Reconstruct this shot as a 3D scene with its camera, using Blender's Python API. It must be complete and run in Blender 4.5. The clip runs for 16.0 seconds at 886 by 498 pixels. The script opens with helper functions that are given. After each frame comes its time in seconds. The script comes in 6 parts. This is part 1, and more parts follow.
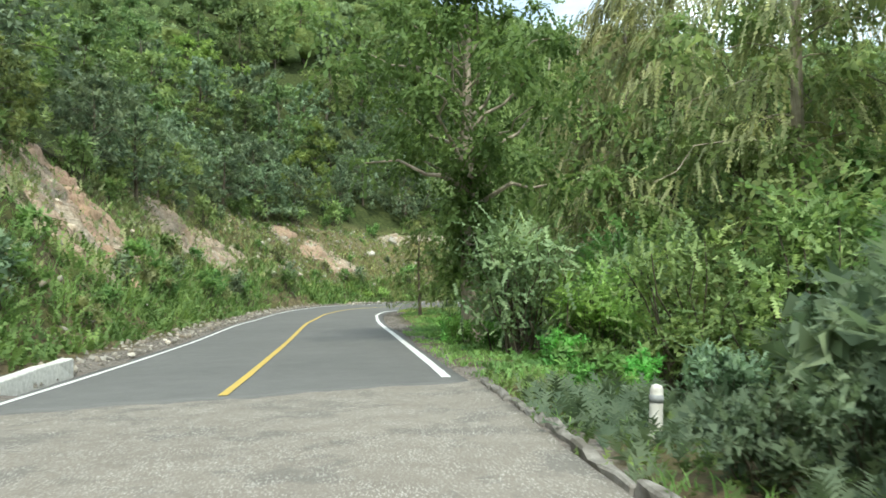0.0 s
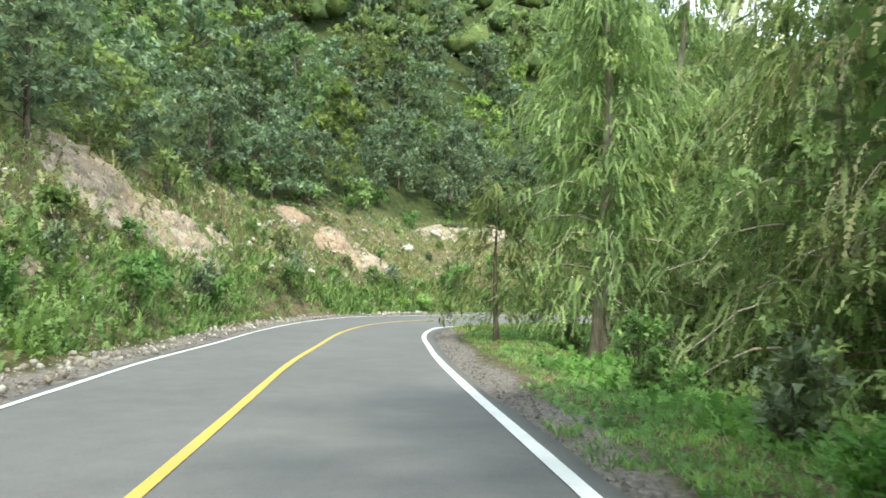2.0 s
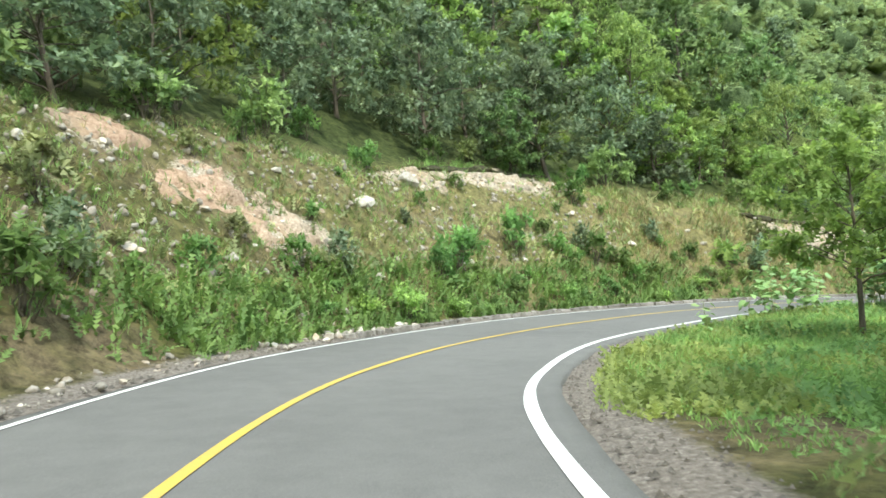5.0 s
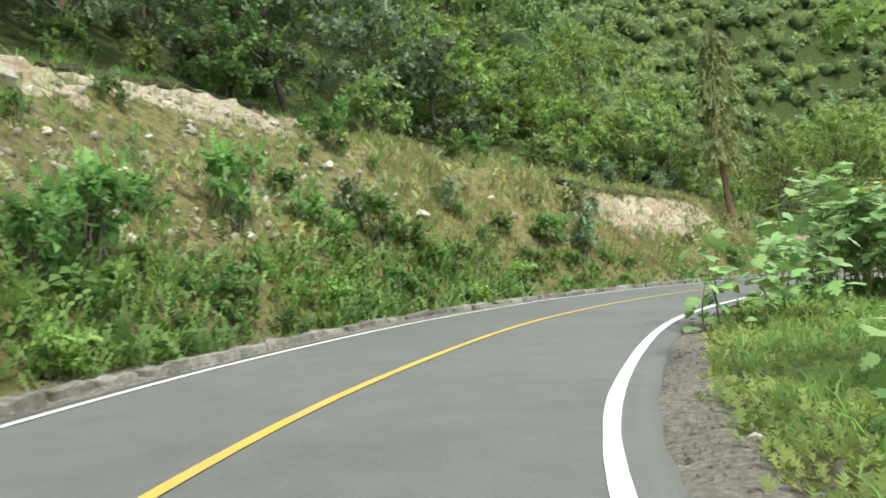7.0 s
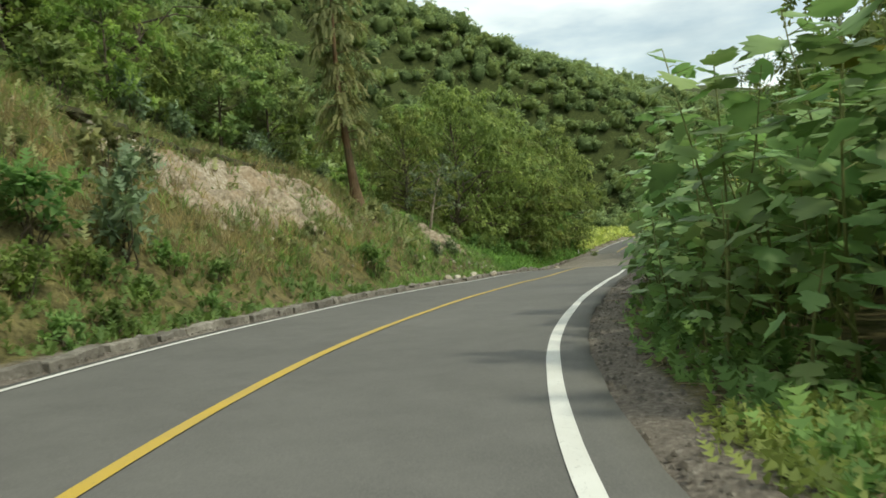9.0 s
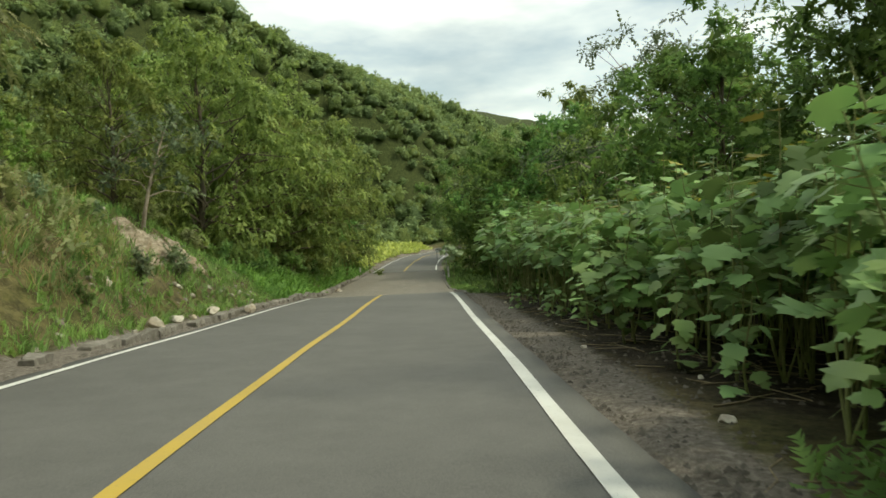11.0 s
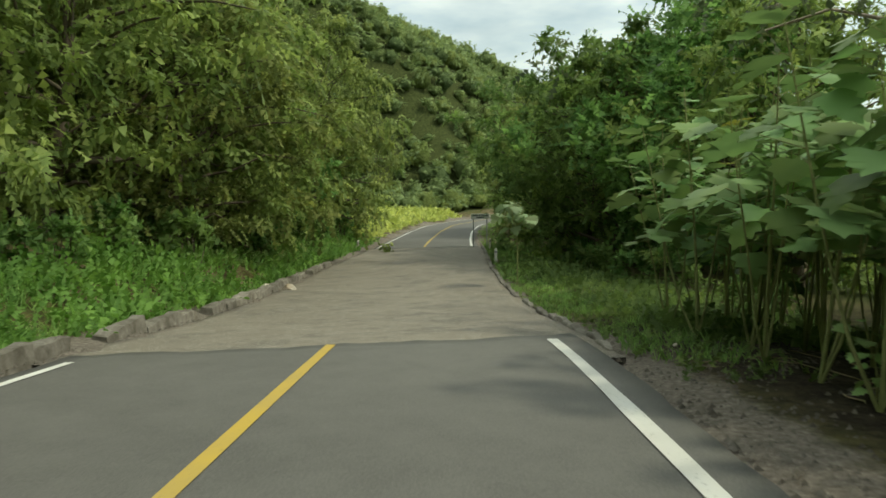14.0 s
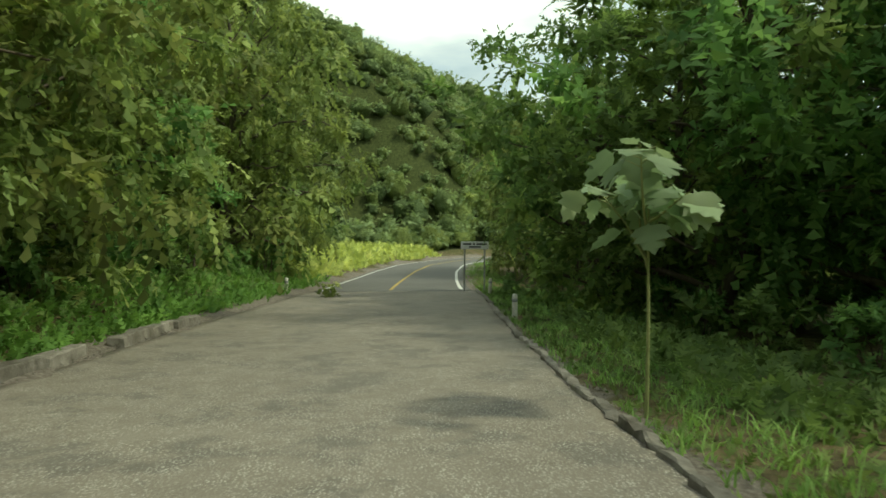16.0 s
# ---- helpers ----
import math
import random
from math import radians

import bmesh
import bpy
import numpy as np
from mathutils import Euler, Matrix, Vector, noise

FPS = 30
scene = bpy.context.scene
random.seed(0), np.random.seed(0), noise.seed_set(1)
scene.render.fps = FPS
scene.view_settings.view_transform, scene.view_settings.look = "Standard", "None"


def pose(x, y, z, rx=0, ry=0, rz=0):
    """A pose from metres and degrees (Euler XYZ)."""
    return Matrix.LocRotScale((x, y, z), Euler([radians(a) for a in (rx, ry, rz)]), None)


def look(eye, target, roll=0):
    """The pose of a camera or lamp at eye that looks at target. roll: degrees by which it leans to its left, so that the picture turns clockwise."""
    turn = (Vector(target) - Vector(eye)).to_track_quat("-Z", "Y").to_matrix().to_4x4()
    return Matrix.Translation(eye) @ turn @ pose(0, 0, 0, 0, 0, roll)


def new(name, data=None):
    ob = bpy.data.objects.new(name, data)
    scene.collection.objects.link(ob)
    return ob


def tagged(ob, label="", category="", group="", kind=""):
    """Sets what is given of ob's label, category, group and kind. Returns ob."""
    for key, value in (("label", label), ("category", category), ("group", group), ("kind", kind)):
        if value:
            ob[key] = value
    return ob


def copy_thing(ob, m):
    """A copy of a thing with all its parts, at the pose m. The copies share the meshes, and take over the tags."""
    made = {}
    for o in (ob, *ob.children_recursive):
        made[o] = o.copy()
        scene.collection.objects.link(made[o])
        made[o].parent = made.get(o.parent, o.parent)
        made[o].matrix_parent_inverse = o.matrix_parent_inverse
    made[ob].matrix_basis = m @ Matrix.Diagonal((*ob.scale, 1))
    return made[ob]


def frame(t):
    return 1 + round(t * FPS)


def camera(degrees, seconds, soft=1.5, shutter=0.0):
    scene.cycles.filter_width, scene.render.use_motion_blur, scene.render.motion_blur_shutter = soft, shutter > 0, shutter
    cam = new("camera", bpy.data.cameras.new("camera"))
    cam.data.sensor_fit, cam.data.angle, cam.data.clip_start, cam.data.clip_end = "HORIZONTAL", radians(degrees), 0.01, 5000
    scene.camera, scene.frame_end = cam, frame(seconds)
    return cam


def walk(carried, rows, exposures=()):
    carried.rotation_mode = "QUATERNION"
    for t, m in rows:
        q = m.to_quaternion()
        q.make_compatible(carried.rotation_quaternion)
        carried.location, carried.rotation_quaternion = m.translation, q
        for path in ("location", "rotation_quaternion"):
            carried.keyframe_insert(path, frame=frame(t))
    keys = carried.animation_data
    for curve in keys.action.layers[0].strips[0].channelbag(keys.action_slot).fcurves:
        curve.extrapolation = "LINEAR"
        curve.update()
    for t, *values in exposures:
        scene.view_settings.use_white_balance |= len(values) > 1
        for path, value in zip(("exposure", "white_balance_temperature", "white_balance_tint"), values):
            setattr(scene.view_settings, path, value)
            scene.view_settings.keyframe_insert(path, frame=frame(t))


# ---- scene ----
# camera and its drive: t, x, y, z, yaw, pitch, roll
cam = camera(59.9, 16.0, soft=1.6, shutter=0.12)
ROWS = [
    (0.0, 0.003, -0.003, 1.089, 1.11, 1.58, 0.13),
    (0.5, -0.486, 4.372, 1.003, 0.92, 1.75, 0.44),
    (1.0, -1.088, 8.693, 0.857, 1.07, 1.64, -0.15),
    (1.5, -1.769, 12.956, 0.732, 1.67, 1.88, -1.05),
    (2.0, -2.538, 17.209, 0.619, 3.19, 2.13, -1.45),
    (2.5, -3.318, 21.485, 0.507, 3.48, 1.85, -0.40),
    (3.0, -3.992, 25.771, 0.371, 3.69, 1.67, 0.22),
    (3.2, -4.256, 27.526, 0.323, 3.57, 1.49, 0.59),
    (5.3, -5.900, 45.664, -0.131, -2.47, 1.61, 3.57),
    (5.5, -5.833, 47.291, -0.164, -3.84, 1.51, 3.86),
    (6.0, -5.540, 51.385, -0.241, -9.75, 0.71, 4.20),
    (6.5, -4.921, 55.089, -0.381, -12.56, 0.65, 4.21),
    (7.0, -3.786, 58.909, -0.479, -20.63, 0.14, 4.84),
    (7.5, -2.276, 62.440, -0.587, -30.56, -0.72, 5.04),
    (8.0, -0.309, 65.870, -0.679, -37.82, -1.04, 4.93),
    (8.5, 2.054, 69.090, -0.786, -46.58, -1.68, 4.41),
    (9.0, 4.949, 72.104, -0.887, -51.30, -2.10, 4.42),
    (9.5, 7.942, 74.771, -0.979, -58.65, -2.44, 3.91),
    (9.7, 9.174, 75.778, -1.015, -62.80, -2.60, 3.58),
    (11.8, 22.203, 82.757, -1.607, -69.18, -2.30, 1.60),
    (12.0, 23.505, 83.368, -1.667, -68.17, -3.70, 1.76),
    (12.5, 27.020, 84.983, -1.819, -68.27, -4.40, 1.11),
    (13.0, 30.820, 86.599, -2.009, -68.91, -4.37, 0.69),
    (13.5, 34.374, 88.100, -2.199, -68.39, -4.25, 0.49),
    (14.0, 38.175, 89.701, -2.372, -66.62, -4.20, 0.41),
    (14.5, 42.256, 91.480, -2.600, -67.07, -3.86, 0.40),
    (15.0, 45.794, 93.084, -2.900, -68.16, -2.07, 1.10),
    (15.5, 49.296, 94.472, -3.209, -68.64, -1.56, 0.44),
    (16.0, 52.725, 95.957, -3.523, -68.31, -0.90, -0.51),
]
EXPOSURES = [(0.0, 0.68, 6350, -1), (1.5, 1.12, 6300, 0), (2.5, 1.08, 6300, 2), (5.5, 1.0, 6350, 1), (6.5, 0.82, 6450, 0), (7.5, 0.6, 6750, 0), (8.3, 0.22, 7000, -2), (9.0, -0.13, 7250, -3), (9.5, -0.36, 7350, -4), (12.0, -0.05, 7750, -5), (13.0, -0.1, 7700, -5), (14.5, -0.15, 7600, -8), (16.0, -0.12, 7700, -13)]
walk(cam, [(t, pose(x, y, z, 90 + pitch, roll, yaw)) for t, x, y, z, yaw, pitch, roll in ROWS], EXPOSURES)

# ---- world and sun ----
SUN_ELEV, SUN_FROM = 52.0, (0.20, -0.98)  # the sun stands to the south
world = bpy.data.worlds.new("sky")
scene.world = world
world.use_nodes = True
wt = world.node_tree
wt.nodes.clear()
sky = wt.nodes.new("ShaderNodeTexSky")
sky.sky_type = "NISHITA"
sky.sun_disc = False
sky.sun_elevation = radians(SUN_ELEV)
sky.sun_rotation = math.atan2(SUN_FROM[0], SUN_FROM[1])
sky.air_density, sky.dust_density, sky.ozone_density = 1.0, 0.5, 1.0
coord = wt.nodes.new("ShaderNodeTexCoord")
cmap = wt.nodes.new("ShaderNodeMapping")
cmap.inputs["Scale"].default_value = (1.6, 1.6, 5.0)
cn = wt.nodes.new("ShaderNodeTexNoise")
cn.inputs["Scale"].default_value, cn.inputs["Detail"].default_value = 1.7, 7.0
cr = wt.nodes.new("ShaderNodeValToRGB")
cr.color_ramp.elements[0].position, cr.color_ramp.elements[0].color = 0.34, (0.25, 0.25, 0.25, 1)
cr.color_ramp.elements[1].position, cr.color_ramp.elements[1].color = 0.60, (1, 1, 1, 1)
cn2 = wt.nodes.new("ShaderNodeTexNoise")
cn2.inputs["Scale"].default_value, cn2.inputs["Detail"].default_value = 2.6, 5.0
cr2 = wt.nodes.new("ShaderNodeValToRGB")
cr2.color_ramp.elements[0].position, cr2.color_ramp.elements[0].color = 0.38, (6.0, 6.6, 7.5, 1)
cr2.color_ramp.elements[1].position, cr2.color_ramp.elements[1].color = 0.62, (11.0, 11.4, 12.0, 1)
cmix = wt.nodes.new("ShaderNodeMix")
cmix.data_type = "RGBA"
bg = wt.nodes.new("ShaderNodeBackground")
bg.inputs["Strength"].default_value = 0.15
wo = wt.nodes.new("ShaderNodeOutputWorld")
wt.links.new(coord.outputs["Generated"], cmap.inputs["Vector"])
wt.links.new(cmap.outputs["Vector"], cn.inputs["Vector"])
wt.links.new(cmap.outputs["Vector"], cn2.inputs["Vector"])
wt.links.new(cn.outputs["Fac"], cr.inputs["Fac"])
wt.links.new(cn2.outputs["Fac"], cr2.inputs["Fac"])
wt.links.new(cr.outputs["Color"], cmix.inputs["Factor"])
wt.links.new(sky.outputs["Color"], cmix.inputs["A"])
wt.links.new(cr2.outputs["Color"], cmix.inputs["B"])
# the clouds thin out a little overhead
sep = wt.nodes.new("ShaderNodeSeparateXYZ")
zen = wt.nodes.new("ShaderNodeMapRange")
zen.inputs["From Min"].default_value, zen.inputs["From Max"].default_value = 0.28, 0.75
zen.inputs["To Min"].default_value, zen.inputs["To Max"].default_value = 1.0, 0.95
dome = wt.nodes.new("ShaderNodeMix")
dome.data_type, dome.blend_type = "RGBA", "MULTIPLY"
dome.inputs["Factor"].default_value = 1.0
wt.links.new(coord.outputs["Generated"], sep.inputs["Vector"])
wt.links.new(sep.outputs["Z"], zen.inputs["Value"])
wt.links.new(cmix.outputs["Result"], dome.inputs["A"])
wt.links.new(zen.outputs["Result"], dome.inputs["B"])
wt.links.new(dome.outputs["Result"], bg.inputs["Color"])
wt.links.new(bg.outputs["Background"], wo.inputs["Surface"])

sun_data = bpy.data.lights.new("sun", "SUN")
sun_data.energy, sun_data.angle, sun_data.color = 2.3, radians(5.0), (1.0, 0.95, 0.86)
sun = new("sun", sun_data)
ce = math.cos(radians(SUN_ELEV))
sun.matrix_world = look((SUN_FROM[0] * ce * 100, SUN_FROM[1] * ce * 100, math.sin(radians(SUN_ELEV)) * 100), (0, 0, 0))


# ---- materials ----
def shader(name, rough=0.8, spec=0.3):
    m = bpy.data.materials.new(name)
    m.use_nodes = True
    nt = m.node_tree
    b = nt.nodes["Principled BSDF"]
    b.inputs["Roughness"].default_value = rough
    b.inputs["Specular IOR Level"].default_value = spec
    return m, nt, b


def noise_node(nt, scale, detail=4.0, rough=0.55, vec=None):
    n = nt.nodes.new("ShaderNodeTexNoise")
    n.inputs["Scale"].default_value, n.inputs["Detail"].default_value, n.inputs["Roughness"].default_value = scale, detail, rough
    if vec is None:
        vec = nt.nodes.new("ShaderNodeNewGeometry").outputs["Position"]
    nt.links.new(vec, n.inputs["Vector"])
    return n.outputs["Fac"]


def ramp(nt, fac, stops):
    r = nt.nodes.new("ShaderNodeValToRGB")
    els = r.color_ramp.elements
    while len(els) < len(stops):
        els.new(0.5)
    for e, (p, c) in zip(els, stops):
        e.position, e.color = p, (*c, 1.0) if len(c) == 3 else c
    nt.links.new(fac, r.inputs["Fac"])
    return r.outputs["Color"]


def grey(v):
    return (v, v, v)


def mix(nt, fac, a, b, blend="MIX"):
    n = nt.nodes.new("ShaderNodeMix")
    n.data_type, n.blend_type = "RGBA", blend
    for sock, val in (("Factor", fac), ("A", a), ("B", b)):
        if isinstance(val, (int, float)):
            n.inputs[sock].default_value = val
        elif isinstance(val, tuple):
            n.inputs[sock].default_value = (*val, 1.0)
        else:
            nt.links.new(val, n.inputs[sock])
    return n.outputs["Result"]


def bump(nt, b, height, strength=0.4, distance=0.05):
    n = nt.nodes.new("ShaderNodeBump")
    n.inputs["Strength"].default_value, n.inputs["Distance"].default_value = strength, distance
    nt.links.new(height, n.inputs["Height"])
    nt.links.new(n.outputs["Normal"], b.inputs["Normal"])


def attribute(nt, name):
    n = nt.nodes.new("ShaderNodeAttribute")
    n.attribute_name = name
    return n.outputs["Fac"]


LEAF_TONE = 2.4


def leaf_material(name, dark, light, trans=0.4, rough=0.62, odd=None, odd_share=0.03):
    """Foliage: every leaf takes its own shade between two greens, every plant a shift of its own."""
    dark, light = tuple(c * LEAF_TONE for c in dark), tuple(c * LEAF_TONE for c in light)
    m, nt, b = shader(name, rough, 0.14)
    geo = nt.nodes.new("ShaderNodeNewGeometry")
    info = nt.nodes.new("ShaderNodeObjectInfo")
    between = lambda f: tuple(d + (l - d) * f for d, l in zip(dark, light))
    stops = [(0.0, between(0.28)), (0.6, between(0.6)), (0.95, light)]
    if odd:
        stops = [(0.0, between(0.12)), (1.0 - odd_share - 0.01, light), (1.0 - odd_share, odd)]
    col = ramp(nt, geo.outputs["Random Per Island"], stops)
    patch = noise_node(nt, 0.9, 3.0)
    col = mix(nt, 1.0, col, ramp(nt, patch, [(0.34, (0.62, 0.68, 0.66)), (0.5, (0.95, 0.95, 0.95)), (0.68, (1.28, 1.2, 1.05))]), "MULTIPLY")
    hsv = nt.nodes.new("ShaderNodeHueSaturation")
    mr = nt.nodes.new("ShaderNodeMapRange")
    mr.inputs["To Min"].default_value, mr.inputs["To Max"].default_value = 0.72, 1.3
    mh = nt.nodes.new("ShaderNodeMapRange")
    mh.inputs["To Min"].default_value, mh.inputs["To Max"].default_value = 0.482, 0.518
    nt.links.new(info.outputs["Random"], mr.inputs["Value"])
    nt.links.new(info.outputs["Random"], mh.inputs["Value"])
    hsv.inputs["Saturation"].default_value = 0.89
    nt.links.new(mr.outputs["Result"], hsv.inputs["Value"])
    nt.links.new(mh.outputs["Result"], hsv.inputs["Hue"])
    nt.links.new(col, hsv.inputs["Color"])
    out = hsv.outputs["Color"]
    nt.links.new(out, b.inputs["Base Color"])
    tr = nt.nodes.new("ShaderNodeBsdfTranslucent")
    tcol = mix(nt, 0.6, out, (0.9, 1.0, 0.35), "MULTIPLY")
    nt.links.new(mix(nt, 0.5, out, tcol), tr.inputs["Color"])
    ms = nt.nodes.new("ShaderNodeMixShader")
    ms.inputs["Fac"].default_value = 0.22 + trans * 0.5
    nt.links.new(b.outputs["BSDF"], ms.inputs[1])
    nt.links.new(tr.outputs["BSDF"], ms.inputs[2])
    nt.links.new(ms.outputs["Shader"], nt.nodes["Material Output"].inputs["Surface"])
    return m


def bark_material(name, dark, light, scale=6.0):
    m, nt, b = shader(name, 0.9, 0.2)
    geo = nt.nodes.new("ShaderNodeNewGeometry").outputs["Position"]
    mp = nt.nodes.new("ShaderNodeMapping")
    mp.inputs["Scale"].default_value = (1.0, 1.0, 0.18)
    nt.links.new(geo, mp.inputs["Vector"])
    f = noise_node(nt, scale * 2, 6.0, 0.65, mp.outputs["Vector"])
    g = noise_node(nt, 1.3, 3.0)
    col = ramp(nt, f, [(0.3, dark), (0.7, light)])
    col = mix(nt, ramp(nt, g, [(0.45, grey(0.0)), (0.7, grey(0.5))]), col, (0.10, 0.11, 0.07))
    nt.links.new(col, b.inputs["Base Color"])
    bump(nt, b, f, 0.8, 0.04)
    return m


def rock_material(name, dark, light, stain):
    m, nt, b = shader(name, 0.9, 0.25)
    a = noise_node(nt, 7.0, 8.0, 0.65)
    c = noise_node(nt, 1.7, 4.0)
    col = ramp(nt, a, [(0.3, dark), (0.68, light)])
    col = mix(nt, ramp(nt, c, [(0.48, grey(0.0)), (0.66, grey(0.75))]), col, stain)
    info = nt.nodes.new("ShaderNodeObjectInfo")
    mr = nt.nodes.new("ShaderNodeMapRange")
    mr.inputs["To Min"].default_value, mr.inputs["To Max"].default_value = 0.65, 1.15
    nt.links.new(info.outputs["Random"], mr.inputs["Value"])
    col = mix(nt, 1.0, col, mr.outputs["Result"], "MULTIPLY")
    geo = nt.nodes.new("ShaderNodeNewGeometry")
    col = mix(nt, 1.0, col, ramp(nt, geo.outputs["Random Per Island"], [(0.0, grey(0.7)), (1.0, grey(1.1))]), "MULTIPLY")
    nt.links.new(col, b.inputs["Base Color"])
    bump(nt, b, a, 0.7, 0.05)
    return m


def asphalt_material(name, dark, light, aggregate, patches):
    m, nt, b = shader(name, 0.75, 0.35)
    big = noise_node(nt, 0.22, 4.0, 0.6)
    mid = noise_node(nt, 1.9, 6.0, 0.65)
    fine = noise_node(nt, 60.0, 3.0, 0.7)
    col = ramp(nt, mix(nt, 0.5, big, mid), [(0.36, dark), (0.62, light)])
    col = mix(nt, ramp(nt, fine, [(0.40, grey(0.0)), (0.75, grey(aggregate))]), col, (0.36, 0.35, 0.32))
    if patches:
        pn = noise_node(nt, 0.9, 9.0, 0.78)
        col = mix(nt, ramp(nt, pn, [(0.50, grey(0.0)), (0.57, grey(patches))]), col, (0.075, 0.075, 0.072))
        vo = nt.nodes.new("ShaderNodeTexVoronoi")
        vo.inputs["Scale"].default_value = 34.0
        nt.links.new(nt.nodes.new("ShaderNodeNewGeometry").outputs["Position"], vo.inputs["Vector"])
        chips = ramp(nt, vo.outputs["Distance"], [(0.22, grey(0.85)), (0.40, grey(0.0))])
        loose = ramp(nt, noise_node(nt, 3.1, 5.0, 0.7), [(0.38, grey(0.15)), (0.58, grey(1.0))])
        col = mix(nt, mix(nt, 1.0, chips, loose, "MULTIPLY"), col, (0.56, 0.53, 0.47))
    nt.links.new(col, b.inputs["Base Color"])
    bump(nt, b, fine, 0.35, 0.006)
    return m


def paint_material(name, colour, worn):
    m, nt, b = shader(name, 0.6, 0.4)
    f = noise_node(nt, 22.0, 7.0, 0.75)
    g = noise_node(nt, 1.2, 3.0)
    col = mix(nt, ramp(nt, f, [(0.58, grey(0.0)), (0.68, grey(worn))]), colour, (0.12, 0.12, 0.11))
    col = mix(nt, ramp(nt, g, [(0.4, grey(0.0)), (0.7, grey(0.25))]), col, (0.25, 0.23, 0.18))
    nt.links.new(col, b.inputs["Base Color"])
    bump(nt, b, f, 0.2, 0.004)
    return m


def ground_material():
    m, nt, b = shader("hillside_ground", 0.95, 0.15)
    a = noise_node(nt, 0.35, 5.0, 0.6)
    c = noise_node(nt, 2.6, 8.0, 0.7)
    d = noise_node(nt, 14.0, 6.0, 0.7)
    soil = ramp(nt, c, [(0.3, (0.10, 0.075, 0.05)), (0.7, (0.24, 0.19, 0.125))])
    grass = ramp(nt, c, [(0.3, (0.032, 0.048, 0.014)), (0.5, (0.085, 0.09, 0.03)), (0.7, (0.125, 0.125, 0.045))])
    col = mix(nt, ramp(nt, a, [(0.38, grey(0.15)), (0.58, grey(0.9))]), soil, grass)
    straw = ramp(nt, d, [(0.35, (0.16, 0.15, 0.06)), (0.7, (0.32, 0.28, 0.14))])
    dry = attribute(nt, "dry")
    col = mix(nt, mix(nt, 1.0, dry, ramp(nt, c, [(0.35, grey(0.2)), (0.6, grey(1.0))]), "MULTIPLY"), col, straw)
    litter = ramp(nt, c, [(0.35, (0.036, 0.050, 0.018)), (0.65, (0.085, 0.105, 0.038))])
    col = mix(nt, attribute(nt, "wooded"), col, litter)
    # dark soil and litter, darkened further for the shade under the tree marigolds
    shaded_soil = ramp(nt, d, [(0.3, (0.022, 0.018, 0.013)), (0.6, (0.058, 0.048, 0.036)), (0.75, (0.13, 0.112, 0.085))])
    col = mix(nt, attribute(nt, "shaded_soil"), col, shaded_soil)
    clods = noise_node(nt, 3.1, 9.0, 0.8)
    col = mix(nt, 1.0, col, ramp(nt, clods, [(0.38, (0.42, 0.40, 0.38)), (0.5, (0.95, 0.95, 0.9)), (0.62, (1.3, 1.25, 1.1))]), "MULTIPLY")
    rock = ramp(nt, d, [(0.30, (0.12, 0.092, 0.065)), (0.48, (0.40, 0.335, 0.25)), (0.68, (0.68, 0.62, 0.52))])
    rock = mix(nt, attribute(nt, "red"), rock, mix(nt, 0.7, rock, ramp(nt, d, [(0.3, (0.24, 0.12, 0.07)), (0.7, (0.50, 0.29, 0.19))])))
    bare = attribute(nt, "bare")
    edge = mix(nt, 0.5, bare, mix(nt, 0.5, c, d))
    col = mix(nt, ramp(nt, edge, [(0.50, grey(0.0)), (0.60, grey(1.0))]), col, rock)
    gravel = ramp(nt, d, [(0.3, (0.11, 0.095, 0.08)), (0.55, (0.24, 0.21, 0.18)), (0.75, (0.42, 0.39, 0.34))])
    grit = attribute(nt, "grit")
    col = mix(nt, ramp(nt, mix(nt, 0.6, c, grit), [(0.40, grey(0.0)), (0.52, grey(1.0))]), col, gravel)
    nt.links.new(col, b.inputs["Base Color"])
    bump(nt, b, mix(nt, 0.5, c, d), 0.9, 0.12)
    return m


